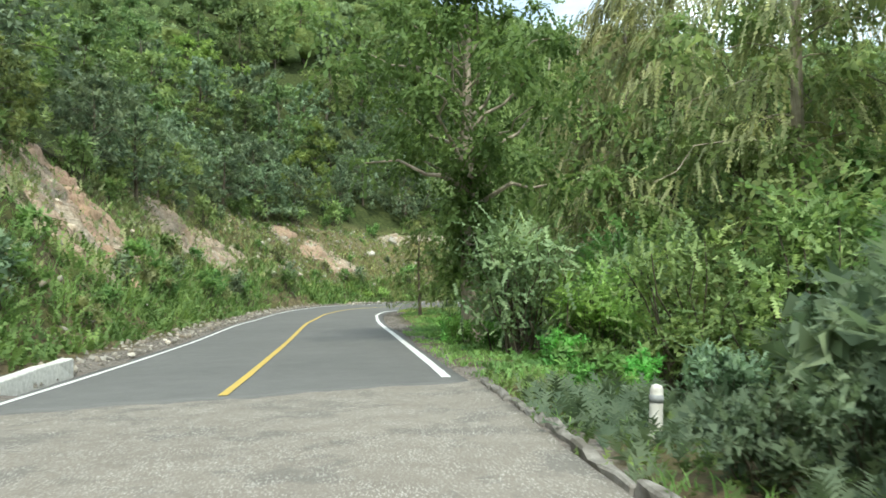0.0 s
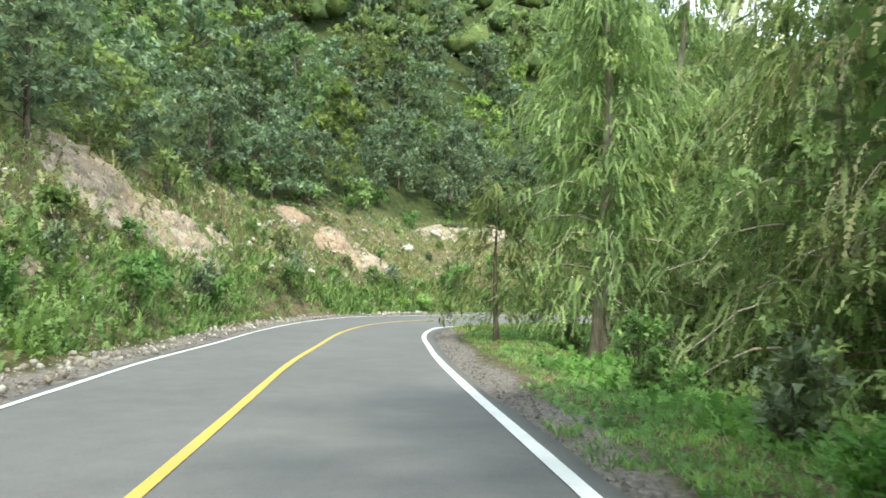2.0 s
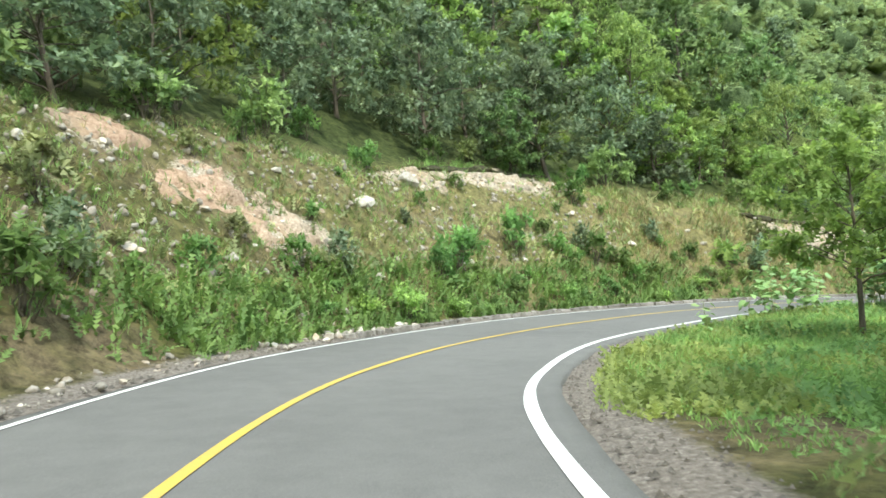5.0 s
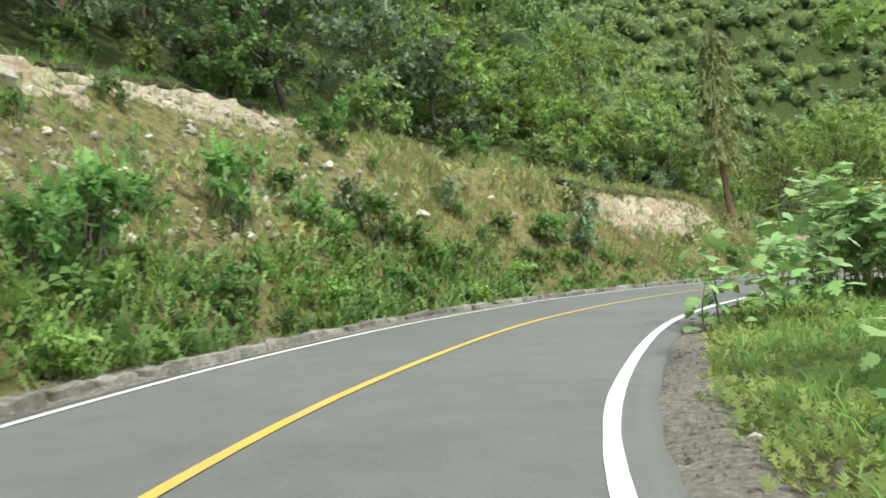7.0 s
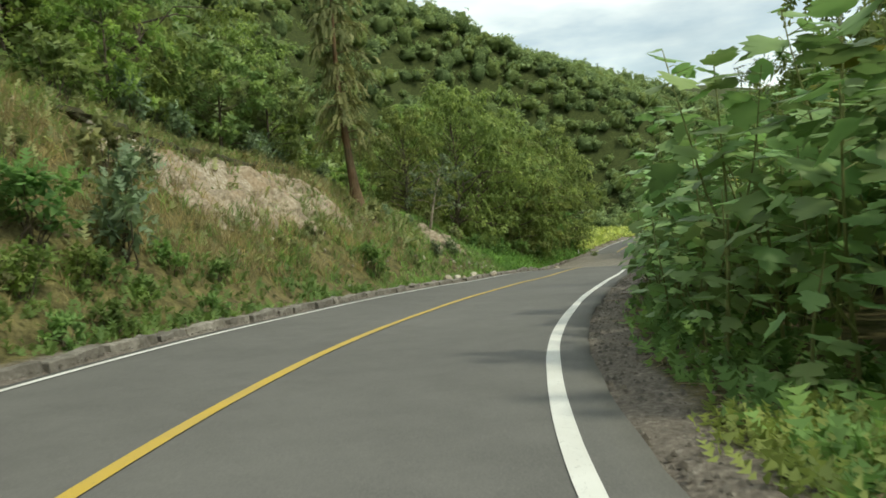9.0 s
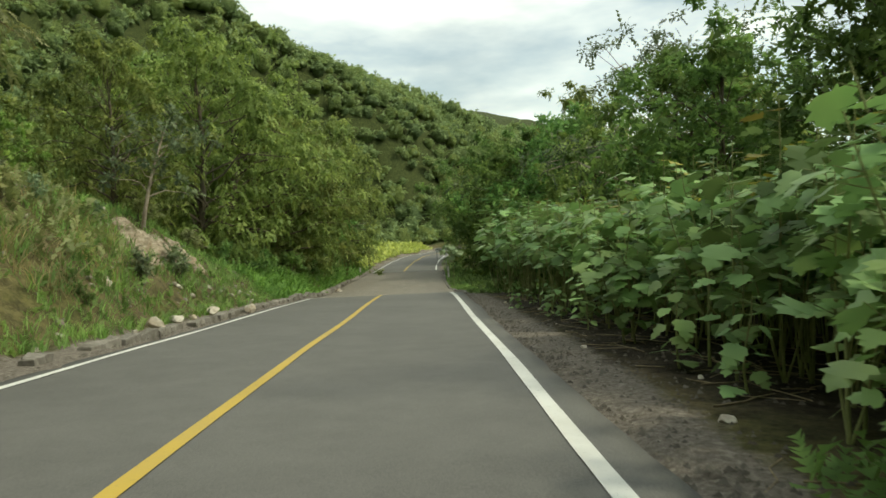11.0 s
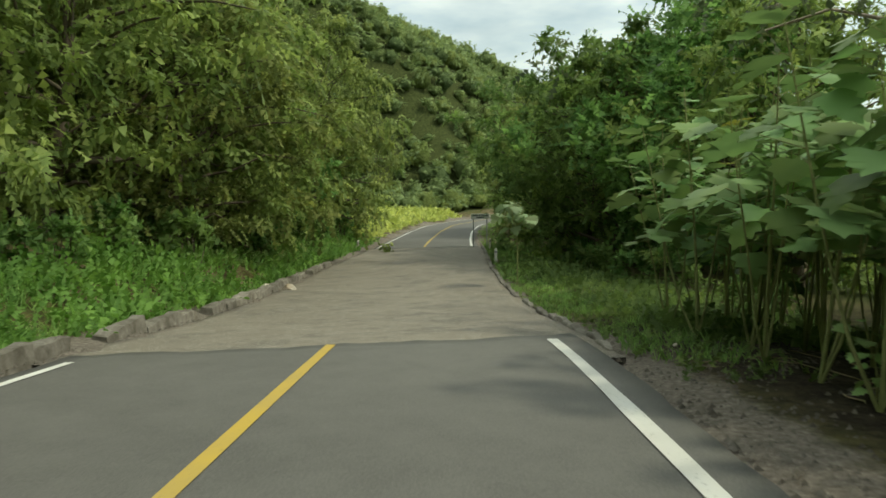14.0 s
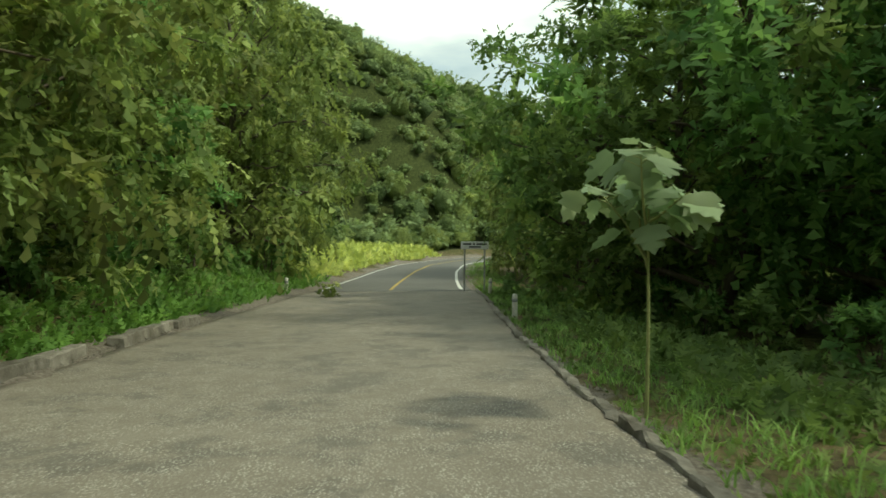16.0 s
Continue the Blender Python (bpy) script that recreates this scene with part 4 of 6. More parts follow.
# ---- trees: one of each kind, then copies ----
PROTO = {
    "oak": [make_tree("oak_tree", 1, 7.0, 0.15, 30, 330, 0.22, M_OAK, M_BARK, 0.46, 0.14), make_tree("oak_tree", 2, 5.6, 0.12, 28, 320, 0.21, M_OAK, M_BARK, 0.52, 0.1)],
    "grey": [make_tree("hillside_tree", 3, 6.2, 0.12, 28, 330, 0.21, M_GREYOAK, M_BARK, 0.48, 0.12), make_tree("hillside_tree", 4, 7.6, 0.14, 32, 330, 0.22, M_GREYOAK, M_BARK, 0.42, 0.16)],
    "bright": [make_tree("acacia_tree", 5, 5.6, 0.10, 28, 330, 0.19, M_BRIGHT, M_BARK, 0.52, 0.12), make_tree("acacia_tree", 6, 4.8, 0.09, 26, 330, 0.19, M_OLIVE, M_BARK, 0.52, 0.1)],
    "deep": [make_tree("dense_tree", 7, 8.4, 0.20, 44, 520, 0.165, M_DEEP, M_BARK, 0.42, 0.05), make_tree("dense_tree", 8, 7.4, 0.17, 44, 520, 0.16, M_ROADTREE, M_BARK, 0.46, 0.04, droop=0.5)],
    "road": [make_tree("roadside_tree", 10, 10.5, 0.22, 52, 600, 0.155, M_ROADTREE, M_BARK, 0.44, 0.05, droop=0.8, aspect=0.38), make_tree("roadside_tree", 11, 9.2, 0.19, 50, 600, 0.15, M_ROADTREE, M_BARK, 0.48, 0.04, droop=0.9, aspect=0.35)],
    "fine": [make_tree("thicket_tree", 12, 8.5, 0.15, 36, 640, 0.11, M_FEATHER, M_BARK, 0.42, 0.1, droop=0.8, aspect=0.3), make_tree("thicket_tree", 13, 8.0, 0.15, 36, 640, 0.115, M_OLIVE, M_BARK, 0.42, 0.08, droop=0.6, aspect=0.35)],
    "moss": [make_cypress("mossy_tree", 9, 8.4, 0.16, 44, 30, 0.08, M_LIANA, M_BARK, 0.34, 0.1, 1.1, 0.28)],
}
PROTO["hill"] = [make_tree("hillside_tree", 300 + k, h, 0.15, 20, 190, 0.34, m, M_BARK, 0.46, 0.1) for k, (h, m) in enumerate(((7.5, M_OAK), (6.5, M_GREYOAK), (7.0, M_OLIVE), (6.0, M_GREYOAK), (6.5, M_BRIGHT)))]
LABELS = {
    "hill": ("broadleaf tree in the wood high on the hillside", "tree", "trees of the hillside wood"),
    "oak": ("dark green oak tree on the wooded hillside", "tree", "trees of the hillside wood"),
    "grey": ("grey-green broadleaf tree on the wooded hillside", "tree", "trees of the hillside wood"),
    "bright": ("bright yellow-green small tree with an airy crown", "tree", "trees of the hillside wood"),
    "deep": ("dense deep green tree with low hanging boughs", "tree", "trees beside the road"),
    "road": ("broad roadside tree with drooping yellow-green sprays", "tree", "trees beside the road"),
    "fine": ("tall thicket tree with fine yellow-green leaves", "tree", "trees beside the road"),
    "moss": ("tree draped in dry yellowish hanging moss", "tree", "trees beside the road"),
}
for kind, obs in PROTO.items():
    for ob in obs:
        tagged(ob, *LABELS[kind])


def wood(places, mix_of, seed, lo=0.8, hi=1.2):
    rng = random.Random(seed)
    for (x, y), z in zip(places, heights(places)):
        ob = rng.choice(PROTO[rng.choice(mix_of)])
        k = rng.uniform(lo, hi)
        c = copy_thing(ob, Matrix.LocRotScale((x, y, z - 0.1), Euler((0, 0, rng.uniform(0, 6.28))), None))
        c.scale = (k, k, k * rng.uniform(0.9, 1.1))


wood(scatter(10, 62, -9.6, -18, 3.7, 1), ["oak", "grey", "grey", "oak", "bright"], 1, 0.6, 1.0)
wood(scatter(62, 92, -11.5, -22, 3.5, 2), ["oak", "grey", "bright", "bright", "grey"], 2, 0.65, 1.0)
wood(scatter(0, 104, -18.5, -36, 4.1, 41), ["hill"], 41, 0.75, 1.25)
wood(scatter(104, 132.6, -19, -34, 4.3, 42), ["hill"], 42, 0.7, 1.1)
wood(scatter(92, 113.5, -11.0, -24, 3.6, 12), ["bright", "bright", "road", "bright"], 12, 0.7, 1.05)
wood(scatter(113.5, 129.3, -9.6, -19, 3.6, 13), ["bright", "road", "bright"], 13, 0.5, 0.85)
wood(scatter(128.2, 173, -7.0, -14, 3.4, 3), ["road", "road", "road", "bright"], 3, 1.0, 1.35)
wood(scatter(142, 172, -6.6, -8.6, 3.2, 27), ["road", "road", "deep"], 27, 1.0, 1.3)
wood(scatter(10, 34, 11.5, 18, 3.8, 4), ["fine", "fine", "moss"], 4, 1.0, 1.35)
wood(scatter(34, 52, 14.0, 21, 3.8, 14), ["moss", "fine", "fine"], 14, 1.1, 1.5)
wood(scatter(132.6, 149.9, 10.5, 15, 3.5, 5, lambda x, y, s, o: np.abs(x - 59.4) > 3.2), ["deep", "road", "deep"], 5, 1.2, 1.4)
wood(scatter(148.5, 168.2, 10.5, 15, 3.7, 25), ["deep", "road", "deep"], 25, 1.35, 1.6)
wood(scatter(149, 162, 7.8, 10.0, 3.0, 31), ["deep"], 31, 1.35, 1.5)
wood(scatter(167.1, 195, 10.0, 15, 3.9, 16), ["deep", "road", "moss"], 16, 1.1, 1.5)
wood(scatter(98, 112.3, 13.5, 19, 4.0, 15), ["deep", "deep", "road"], 15, 1.15, 1.45)
wood(scatter(112.3, 132.6, 14.5, 19, 3.6, 26), ["deep", "deep", "oak"], 26, 0.75, 1.0)


# ---- far woods: one object, a canopy of crowns with leaves all over it ----
def far_woods():
    rng = np.random.RandomState(21)
    ahead = lambda x, y, s, o: y < np.interp(x, CREST[:, 0], CREST[:, 1]) + 9
    open_field = lambda x, y, s, o: ahead(x, y, s, o) & ~((s > 162) & (s < 228) & (o > -19))
    crowns = []
    for places, lo, hi, n, size in (
            (scatter(-20, 100, -33, -56, 2.8, 31), 1.3, 2.8, 60, 0.42), (scatter(-20, 100, -56, -100, 3.2, 32), 1.6, 3.4, 36, 0.7),
            (scatter(100, 413, -15, -60, 2.3, 33, open_field), 1.0, 2.9, 105, 0.42), (scatter(100, 413, -60, -175, 2.6, 34, ahead, (40, 345, 100, 240)), 1.1, 3.2, 66, 0.58),
            (scatter(168.2, 313, 11, 40, 3.2, 35), 1.6, 3.2, 75, 0.55), (scatter(-20, 134.7, 21, 50, 3.6, 36), 2.0, 3.8, 45, 0.5)):
        for (x, y), z in zip(places, heights(places)):
            r = rng.uniform(lo, hi)
            crowns.append((x + rng.normal() * 0.6, y + rng.normal() * 0.6, z + rng.uniform(0.2, 1.4), r, r * rng.uniform(0.75, 1.3), n, size))
    parts, lumps, tint = [], [], []
    for x, y, z, r, h, n, size in crowns:
        lump = 1 + 0.2 * np.sin(BALL[:, 0] * 4 + x) * np.sin(BALL[:, 1] * 4 + y) + 0.14 * np.sin(BALL[:, 2] * 6 + x) + rng.uniform(-0.25, 0.25, len(BALL))
        mid = np.array([x, y, z + h * 0.35])
        lumps.append((BALL * np.array([r, r, h]) * 0.68 * lump[:, None] + mid, BALL_F))
        tint.append(np.full(len(BALL), rng.rand()))
        m = n // 3
        o = unit(rng.normal(size=(m, 3)) + np.array([0, 0, 0.4]))
        o[:, 2] = np.abs(o[:, 2])
        bulge = 1 + 0.2 * np.sin(o[:, :1] * 4 + x) * np.sin(o[:, 1:2] * 4 + y) + 0.14 * np.sin(o[:, 2:] * 6 + x)
        c = mid + o * np.array([r, r, h]) * rng.uniform(0.55, 0.92, (m, 1)) * bulge
        parts.append(sprays(rng, c, o, r * 0.42, size, 0.5, 0.4, 0.7, 0.7))
    woods = new("far_woods", leaf_mesh("far_woods", parts, M_FAR))
    part("canopy", mesh_of("canopy", *join(lumps), M_CANOPY, True, {"tint": np.concatenate(tint)}), woods)
    return woods


tagged(far_woods(), "dense green woods covering the valley's slopes", "woods", kind="stuff")

# ---- single trees beside the road ----
def single(ob, x, y, turn, scale, label, category="tree", tilt=(0.0, 0.0)):
    c = copy_thing(ob, Matrix.LocRotScale((x, y, gz(x, y) - 0.08), Euler((tilt[0], tilt[1], turn)), None))
    c.scale = (scale, scale, scale)
    tagged(c, label, category)
    return c


def place(ob, x, y, label, category="tree"):
    ob.location = (x, y, gz(x, y) - 0.08)
    return tagged(ob, label, category)


place(make_tree("broadleaf_tree", 41, 11.0, 0.31, 34, 900, 0.115, M_WEED, M_PALE, 0.30, 0.42, droop=0.5, clad=30), 0.42, 20.3, "tall broadleaf tree with a pale trunk clothed in leaves")
place(make_cypress("cypress_tree", 42, 16.0, 0.42, 100, 56, 0.075, M_FEATHER, M_PALE, 0.30, 0.17, 0.9), 1.55, 45.3, "tall feathery cypress with a pale shredding trunk")
place(make_cypress("cypress_tree", 43, 15.0, 0.36, 96, 52, 0.075, M_FEATHER, M_PALE, 0.30, 0.14, 0.9), 5.6, 36.0, "feathery cypress with long drooping boughs")
place(make_cypress("cypress_tree", 44, 5.6, 0.09, 44, 30, 0.06, M_FEATHER, M_BARK, 0.45, 0.22, 0.6), -2.1, 43.5, "young feathery cypress at the edge of the verge")
place(make_cypress("mossy_tree", 45, 16.0, 0.28, 80, 42, 0.08, M_LIANA, M_PALE, 0.26, 0.2, 1.3, 0.28), 6.8, 31.0, "tall tree draped in golden hanging moss")
place(make_cypress("cypress_tree", 55, 18.0, 0.36, 76, 40, 0.09, M_FEATHER, M_PALE, 0.28, 0.12, 1.0), 6.2, 50.0, "tall feathery cypress behind the verge")
place(make_cypress("cypress_tree", 56, 18.0, 0.34, 76, 40, 0.09, M_FEATHER, M_PALE, 0.28, 0.12, 1.0), 10.5, 41.0, "tall feathery cypress behind the verge")
place(make_tree("acacia_tree", 46, 5.6, 0.09, 30, 520, 0.14, M_BRIGHT, M_BARK, 0.44, 0.36), 4.6, 61.8, "bright green small tree on the grassy inside of the bend")
place(make_cypress("pine_tree", 47, 11.5, 0.22, 54, 22, 0.10, M_DRYLEAF, M_REDBARK, 0.15, 0.25, 0.9), 28.3, 95.3, "slender tree with a reddish trunk and sparse leaves")
place(make_tree("moss_hung_tree", 48, 13.5, 0.30, 40, 260, 0.15, M_GREYOAK, M_PALE, 0.50, 0.42, droop=0.3), 57.0, 85.0, "tall open tree with bare limbs and sparse leaf tufts")
place(make_tree("acacia_tree", 49, 6.0, 0.10, 28, 520, 0.16, M_BRIGHT, M_BARK, 0.5, 0.1), 12.5, 97.5, "rounded bright green tree above the cutting")
place(make_tree("oak_tree", 50, 7.5, 0.16, 30, 520, 0.19, M_GREYOAK, M_BARK, 0.42, 0.25), 1.2, 86.2, "oak with a dark leaning trunk above the cutting")
place(make_cypress("mossy_tree", 51, 17.0, 0.28, 66, 40, 0.08, M_LIANA, M_PALE, 0.28, 0.15, 1.2, 0.28), 9.2, 20.5, "tall tree with hanging yellowish moss behind the thicket")
place(make_tree("thicket_tree", 52, 15.0, 0.24, 56, 620, 0.17, M_OLIVE, M_PALE, 0.38, 0.12, droop=0.7, aspect=0.32), 12.5, 17.0, "tall yellow-green tree behind the thicket")
place(make_cypress("mossy_tree", 53, 15.0, 0.26, 60, 40, 0.08, M_LIANA, M_BARK, 0.28, 0.15, 1.2, 0.28), 7.6, 27.0, "tall tree with golden drooping sprays behind the thicket")
place(make_tree("bare_limbed_tree", 54, 4.0, 0.08, 16, 200, 0.12, M_GREYOAK, M_PALE, 0.5, 0.35, lean=(0.25, -0.1)), 35.6, 97.6, "leaning small tree with pale bare limbs")


# ---- shrubs ----
SHRUB = {
    "dark": make_shrub("shrub", 61, 1.5, 1.7, 9, 142, 0.15, M_DEEP),
    "weedy": make_shrub("shrub", 62, 1.1, 1.5, 9, 130, 0.14, M_WEED),
    "grey": make_shrub("shrub", 63, 1.6, 1.6, 10, 130, 0.14, M_GREYOAK),
    "olive": make_shrub("shrub", 64, 2.2, 2.2, 12, 154, 0.16, M_OLIVE),
    "bright": make_shrub("shrub", 65, 2.0, 2.0, 12, 166, 0.14, M_BRIGHT),
    "feather": make_shrub("shrub", 66, 2.6, 2.4, 14, 178, 0.16, M_FEATHER, aspect=0.28),
    "dusty": make_shrub("shrub", 68, 1.4, 1.9, 9, 170, 0.14, M_DUSTY, aspect=0.35),
    "blue": make_shrub("shrub", 67, 1.7, 2.0, 12, 178, 0.20, M_BLUEGREEN, aspect=0.25),
}
SHRUB_LABEL = {
    "dark": "dark green leafy shrub on the verge", "weedy": "light green leafy shrub in the weeds", "grey": "dusty grey-green shrub on the slope",
    "olive": "yellow-green bush with fine leaves", "bright": "bright green rounded bush", "feather": "feathery light green bush", "dusty": "dusty olive shrub with dry stalks on the slope", "blue": "blue-green narrow-leaved bush at the kerb",
}
for k, ob in SHRUB.items():
    tagged(ob, SHRUB_LABEL[k], "shrub", "shrubs beside the road")


def shrubs(places, kinds, seed, lo=0.7, hi=1.3):
    rng = random.Random(seed)
    for (x, y), z in zip(places, heights(places)):
        k = rng.uniform(lo, hi)
        at = road_coords(x, y)
        if any(abs(x - bx) + abs(y - by) < 1.6 for bx, by in ((-8.16, 72.09), (-6.63, 76.9), (9.5, 86.7), (4.8, 83.6), (-7.56, 69.0))):
            continue
        if bare_at(at[0], at[1])[0] > rng.uniform(0.2, 0.8):
            continue
        c = copy_thing(SHRUB[rng.choice(kinds)], Matrix.LocRotScale((x, y, z - 0.08), Euler((0, 0, rng.uniform(0, 6.28))), None))
        c.scale = (k, k, k * rng.uniform(0.8, 1.15))


shrubs(scatter(8, 58, -5.2, -7.8, 1.6, 71), ["dark", "weedy", "grey", "weedy", "dusty"], 71, 0.6, 1.1)
shrubs(scatter(8, 58, -8.5, -11, 1.9, 72), ["grey", "dark", "olive"], 72, 0.7, 1.2)
shrubs(scatter(58, 92, -4.6, -6.2, 1.5, 73), ["weedy", "weedy", "dark"], 73, 0.5, 0.9)
shrubs(scatter(64, 93, -4.1, -5.3, 0.85, 173), ["weedy", "weedy", "weedy", "bright"], 173, 0.45, 0.75)
shrubs(scatter(58, 113.5, -5.8, -10.0, 1.9, 74), ["grey", "weedy", "dark", "dusty", "dusty"], 74, 0.3, 0.75)
# backdrop shrubs, added to keep it dark behind the tree marigolds
shrubs(scatter(98, 132.6, 10.5, 14, 1.8, 82), ["dark"], 82, 1.0, 1.7)
shrubs(scatter(58, 113.5, -10, -12.5, 2.2, 75), ["dark", "grey", "olive"], 75, 0.8, 1.3)
shrubs(scatter(66, 92, -5.4, -7.6, 2.1, 83), ["weedy", "dark", "weedy", "grey"], 83, 0.8, 1.3)
shrubs(scatter(86, 121, -4.8, -7.5, 2.2, 76), ["weedy", "dusty", "grey", "dusty"], 76, 0.35, 0.75)
shrubs(scatter(126, 168.2, -5.2, -7.2, 1.7, 77), ["dark", "weedy", "dark"], 77, 0.7, 1.2)
shrubs(scatter(12, 32, 5.6, 9, 1.6, 78), ["weedy", "dark", "grey", "weedy"], 78, 0.6, 1.1)
shrubs(scatter(30, 52, 7.5, 10.5, 1.9, 79), ["weedy", "dark", "feather"], 79, 0.6, 1.0)
shrubs(scatter(132.6, 168.2, 7.6, 10, 1.8, 80), ["dark", "dark", "weedy"], 80, 0.7, 1.1)
THICKET = {
    "greyish": make_shrub("bush", 161, 3.6, 3.0, 30, 260, 0.11, M_PALELEAF, aspect=0.35),
    "yellowish": make_shrub("bush", 162, 3.8, 3.2, 30, 260, 0.105, M_OLIVE, aspect=0.3),
    "bright": make_shrub("bush", 163, 3.0, 2.8, 26, 260, 0.10, M_BRIGHT, aspect=0.35),
    "dark": make_shrub("bush", 164, 4.0, 3.2, 30, 252, 0.13, M_DEEP),
    "silvery": make_shrub("bush", 165, 2.0, 2.4, 24, 260, 0.13, M_BLUEGREEN, aspect=0.2, droop=-0.3),
    # bright leaf colour makes up for the tree's shade on these low bushes
    "leafy": make_shrub("bush", 166, 1.6, 1.7, 18, 190, 0.11, M_BRIGHTWEED, aspect=0.5),
}
THICKET_LABEL = {"greyish": "tall grey-green bush with fine leaves", "yellowish": "tall yellow-green bush with fine drooping leaves", "bright": "bright green rounded bush beside the road",
                 "dark": "tall dark bush in the thicket", "silvery": "silvery blue-green bush with narrow upright leaves", "leafy": "light green broad-leaved bush on the verge"}
BUSHES_FAR = (("greyish", 1.3, 17.0, 0.95), ("bright", 3.0, 16.4, 0.95), ("yellowish", 4.3, 14.2, 0.95), ("yellowish", 5.6, 12.2, 1.0), ("dark", 6.6, 13.8, 1.05), ("greyish", 4.6, 18.6, 1.15), ("yellowish", 7.0, 16.8, 1.4), ("bright", 6.4, 19.8, 1.4), ("dark", 7.2, 10.8, 0.95), ("silvery", 4.5, 8.0, 1.0), ("silvery", 5.6, 8.9, 1.15), ("silvery", 3.7, 6.0, 0.75), ("silvery", 3.0, 8.9, 0.5), ("silvery", 2.9, 5.3, 0.55), ("silvery", 2.1, 5.3, 0.42), ("silvery", 2.9, 4.2, 0.5))
BUSHES_NEAR = (("leafy", 1.6, 10.4, 0.35), ("leafy", 3.0, 13.0, 0.55), ("leafy", 2.0, 14.6, 0.6), ("leafy", 0.1, 19.2, 0.55), ("leafy", 0.9, 18.8, 0.6), ("leafy", -0.1, 20.6, 0.5), ("leafy", 1.3, 20.0, 0.6), ("leafy", 0.2, 22.4, 0.5), ("leafy", 1.6, 22.0, 0.6), ("yellowish", 8.6, 13.5, 1.3), ("dark", 8.2, 9.4, 1.1), ("yellowish", 9.8, 11.5, 1.4), ("greyish", 7.6, 21.5, 1.6), ("dark", 9.6, 17.6, 1.5), ("dark", 5.0, 22.5, 1.2), ("yellowish", 5.0, 23.6, 1.0), ("greyish", 5.0, 28.5, 0.9))
for kind, x, y, k in BUSHES_FAR + BUSHES_NEAR:
    single(THICKET[kind], x, y, x * 3.1, k, THICKET_LABEL[kind], "bush")
for k, x, y, sc in ((0, 50.5, 83.2, 1.25), (1, 54.5, 81.0, 1.4), (0, 47.0, 80.8, 1.2), (0, 43.0, 77.5, 1.3)):
    single(PROTO["deep"][k], x, y, x, sc, LABELS["deep"][0])
single(PROTO["moss"][0], 8.0, 48.5, 0.4, 1.9, LABELS["moss"][0])
single(PROTO["fine"][0], 12.5, 44.0, 0.9, 1.7, LABELS["fine"][0])
single(PROTO["fine"][0], 9.4, 25.0, 1.0, 1.6, LABELS["fine"][0])
single(PROTO["fine"][1], 14.0, 22.0, 2.0, 1.7, LABELS["fine"][0])
for ob in THICKET.values():
    drop_proto(ob)
for kind, x, y, k in (("blue", 4.2, 7.2, 1.2), ("blue", 3.4, 5.6, 1.0), ("blue", 5.3, 8.6, 1.5), ("weedy", 2.4, 11.6, 0.6), ("dark", 2.0, 84.2, 0.9), ("dark", 2.2, 80.6, 1.1), ("dusty", 13.6, 88.4, 1.15), ("dark", 24.0, 90.6, 0.8), ("weedy", 0.4, 79.1, 1.3),
                      ("feather", 3.0, 42.2, 0.8), ("weedy", 2.0, 38.0, 1.0), ("dark", -12.6, 30.5, 1.2), ("dark", -12.9, 40.5, 1.1), ("dark", -12.8, 47.0, 1.1)):
    single(SHRUB[kind], x, y, x * 3.1, k, SHRUB_LABEL[kind], "shrub")
for ob in list(SHRUB.values()) + [o for obs in PROTO.values() for o in obs]:
    drop_proto(ob)


# ---- tree marigolds: tall stalks with big lobed leaves ----
def big_leaf(seed, size):
    """A lobed, toothed leaf with a keel, its stem at the origin and its tip along y."""
    rng = np.random.RandomState(seed)
    edge = [(0.05, 0.10), (0.32, 0.16), (0.50, 0.34), (0.36, 0.42), (0.46, 0.62), (0.28, 0.62), (0.26, 0.80), (0.12, 0.84)]
    rib = [(0, 0.0), (0, 0.22), (0, 0.42), (0, 0.62), (0, 0.82), (0, 1.0)]
    cup = lambda x, y: 0.10 * abs(x) - 0.22 * y * y + 0.04 * math.sin(9 * y + seed) * abs(x) * 2
    jit = lambda: rng.uniform(-0.03, 0.03)
    mid = [(x, y, cup(x, y)) for x, y in rib]
    right = [(x + jit(), y + jit(), cup(x, y) - 0.03) for x, y in edge]
    left = [(-x + jit(), y + jit(), cup(x, y) - 0.03) for x, y in edge]
    v = np.array(mid + right + left) * size
    f = []
    for base, flip in ((6, False), (14, True)):
        e = [base + k for k in range(8)]
        tri = [(0, e[0], 1), (e[0], e[1], 1), (1, e[1], e[2]), (1, e[2], 2), (2, e[2], e[3]), (2, e[3], e[4]), (2, e[4], 3), (3, e[4], e[5]), (3, e[5], e[6]), (3, e[6], 4), (4, e[6], e[7]), (4, e[7], 5)]
        f += [t[::-1] if flip else t for t in tri]
    return mesh_of("leaf", v, np.array(f), M_BIGLEAF, True)


LEAVES = [big_leaf(k, 1.0) for k in range(5)]
PALE_LEAVES = [me.copy() for me in LEAVES]
for me in PALE_LEAVES:
    me.materials.clear()
    me.materials.append(M_SAPLING)


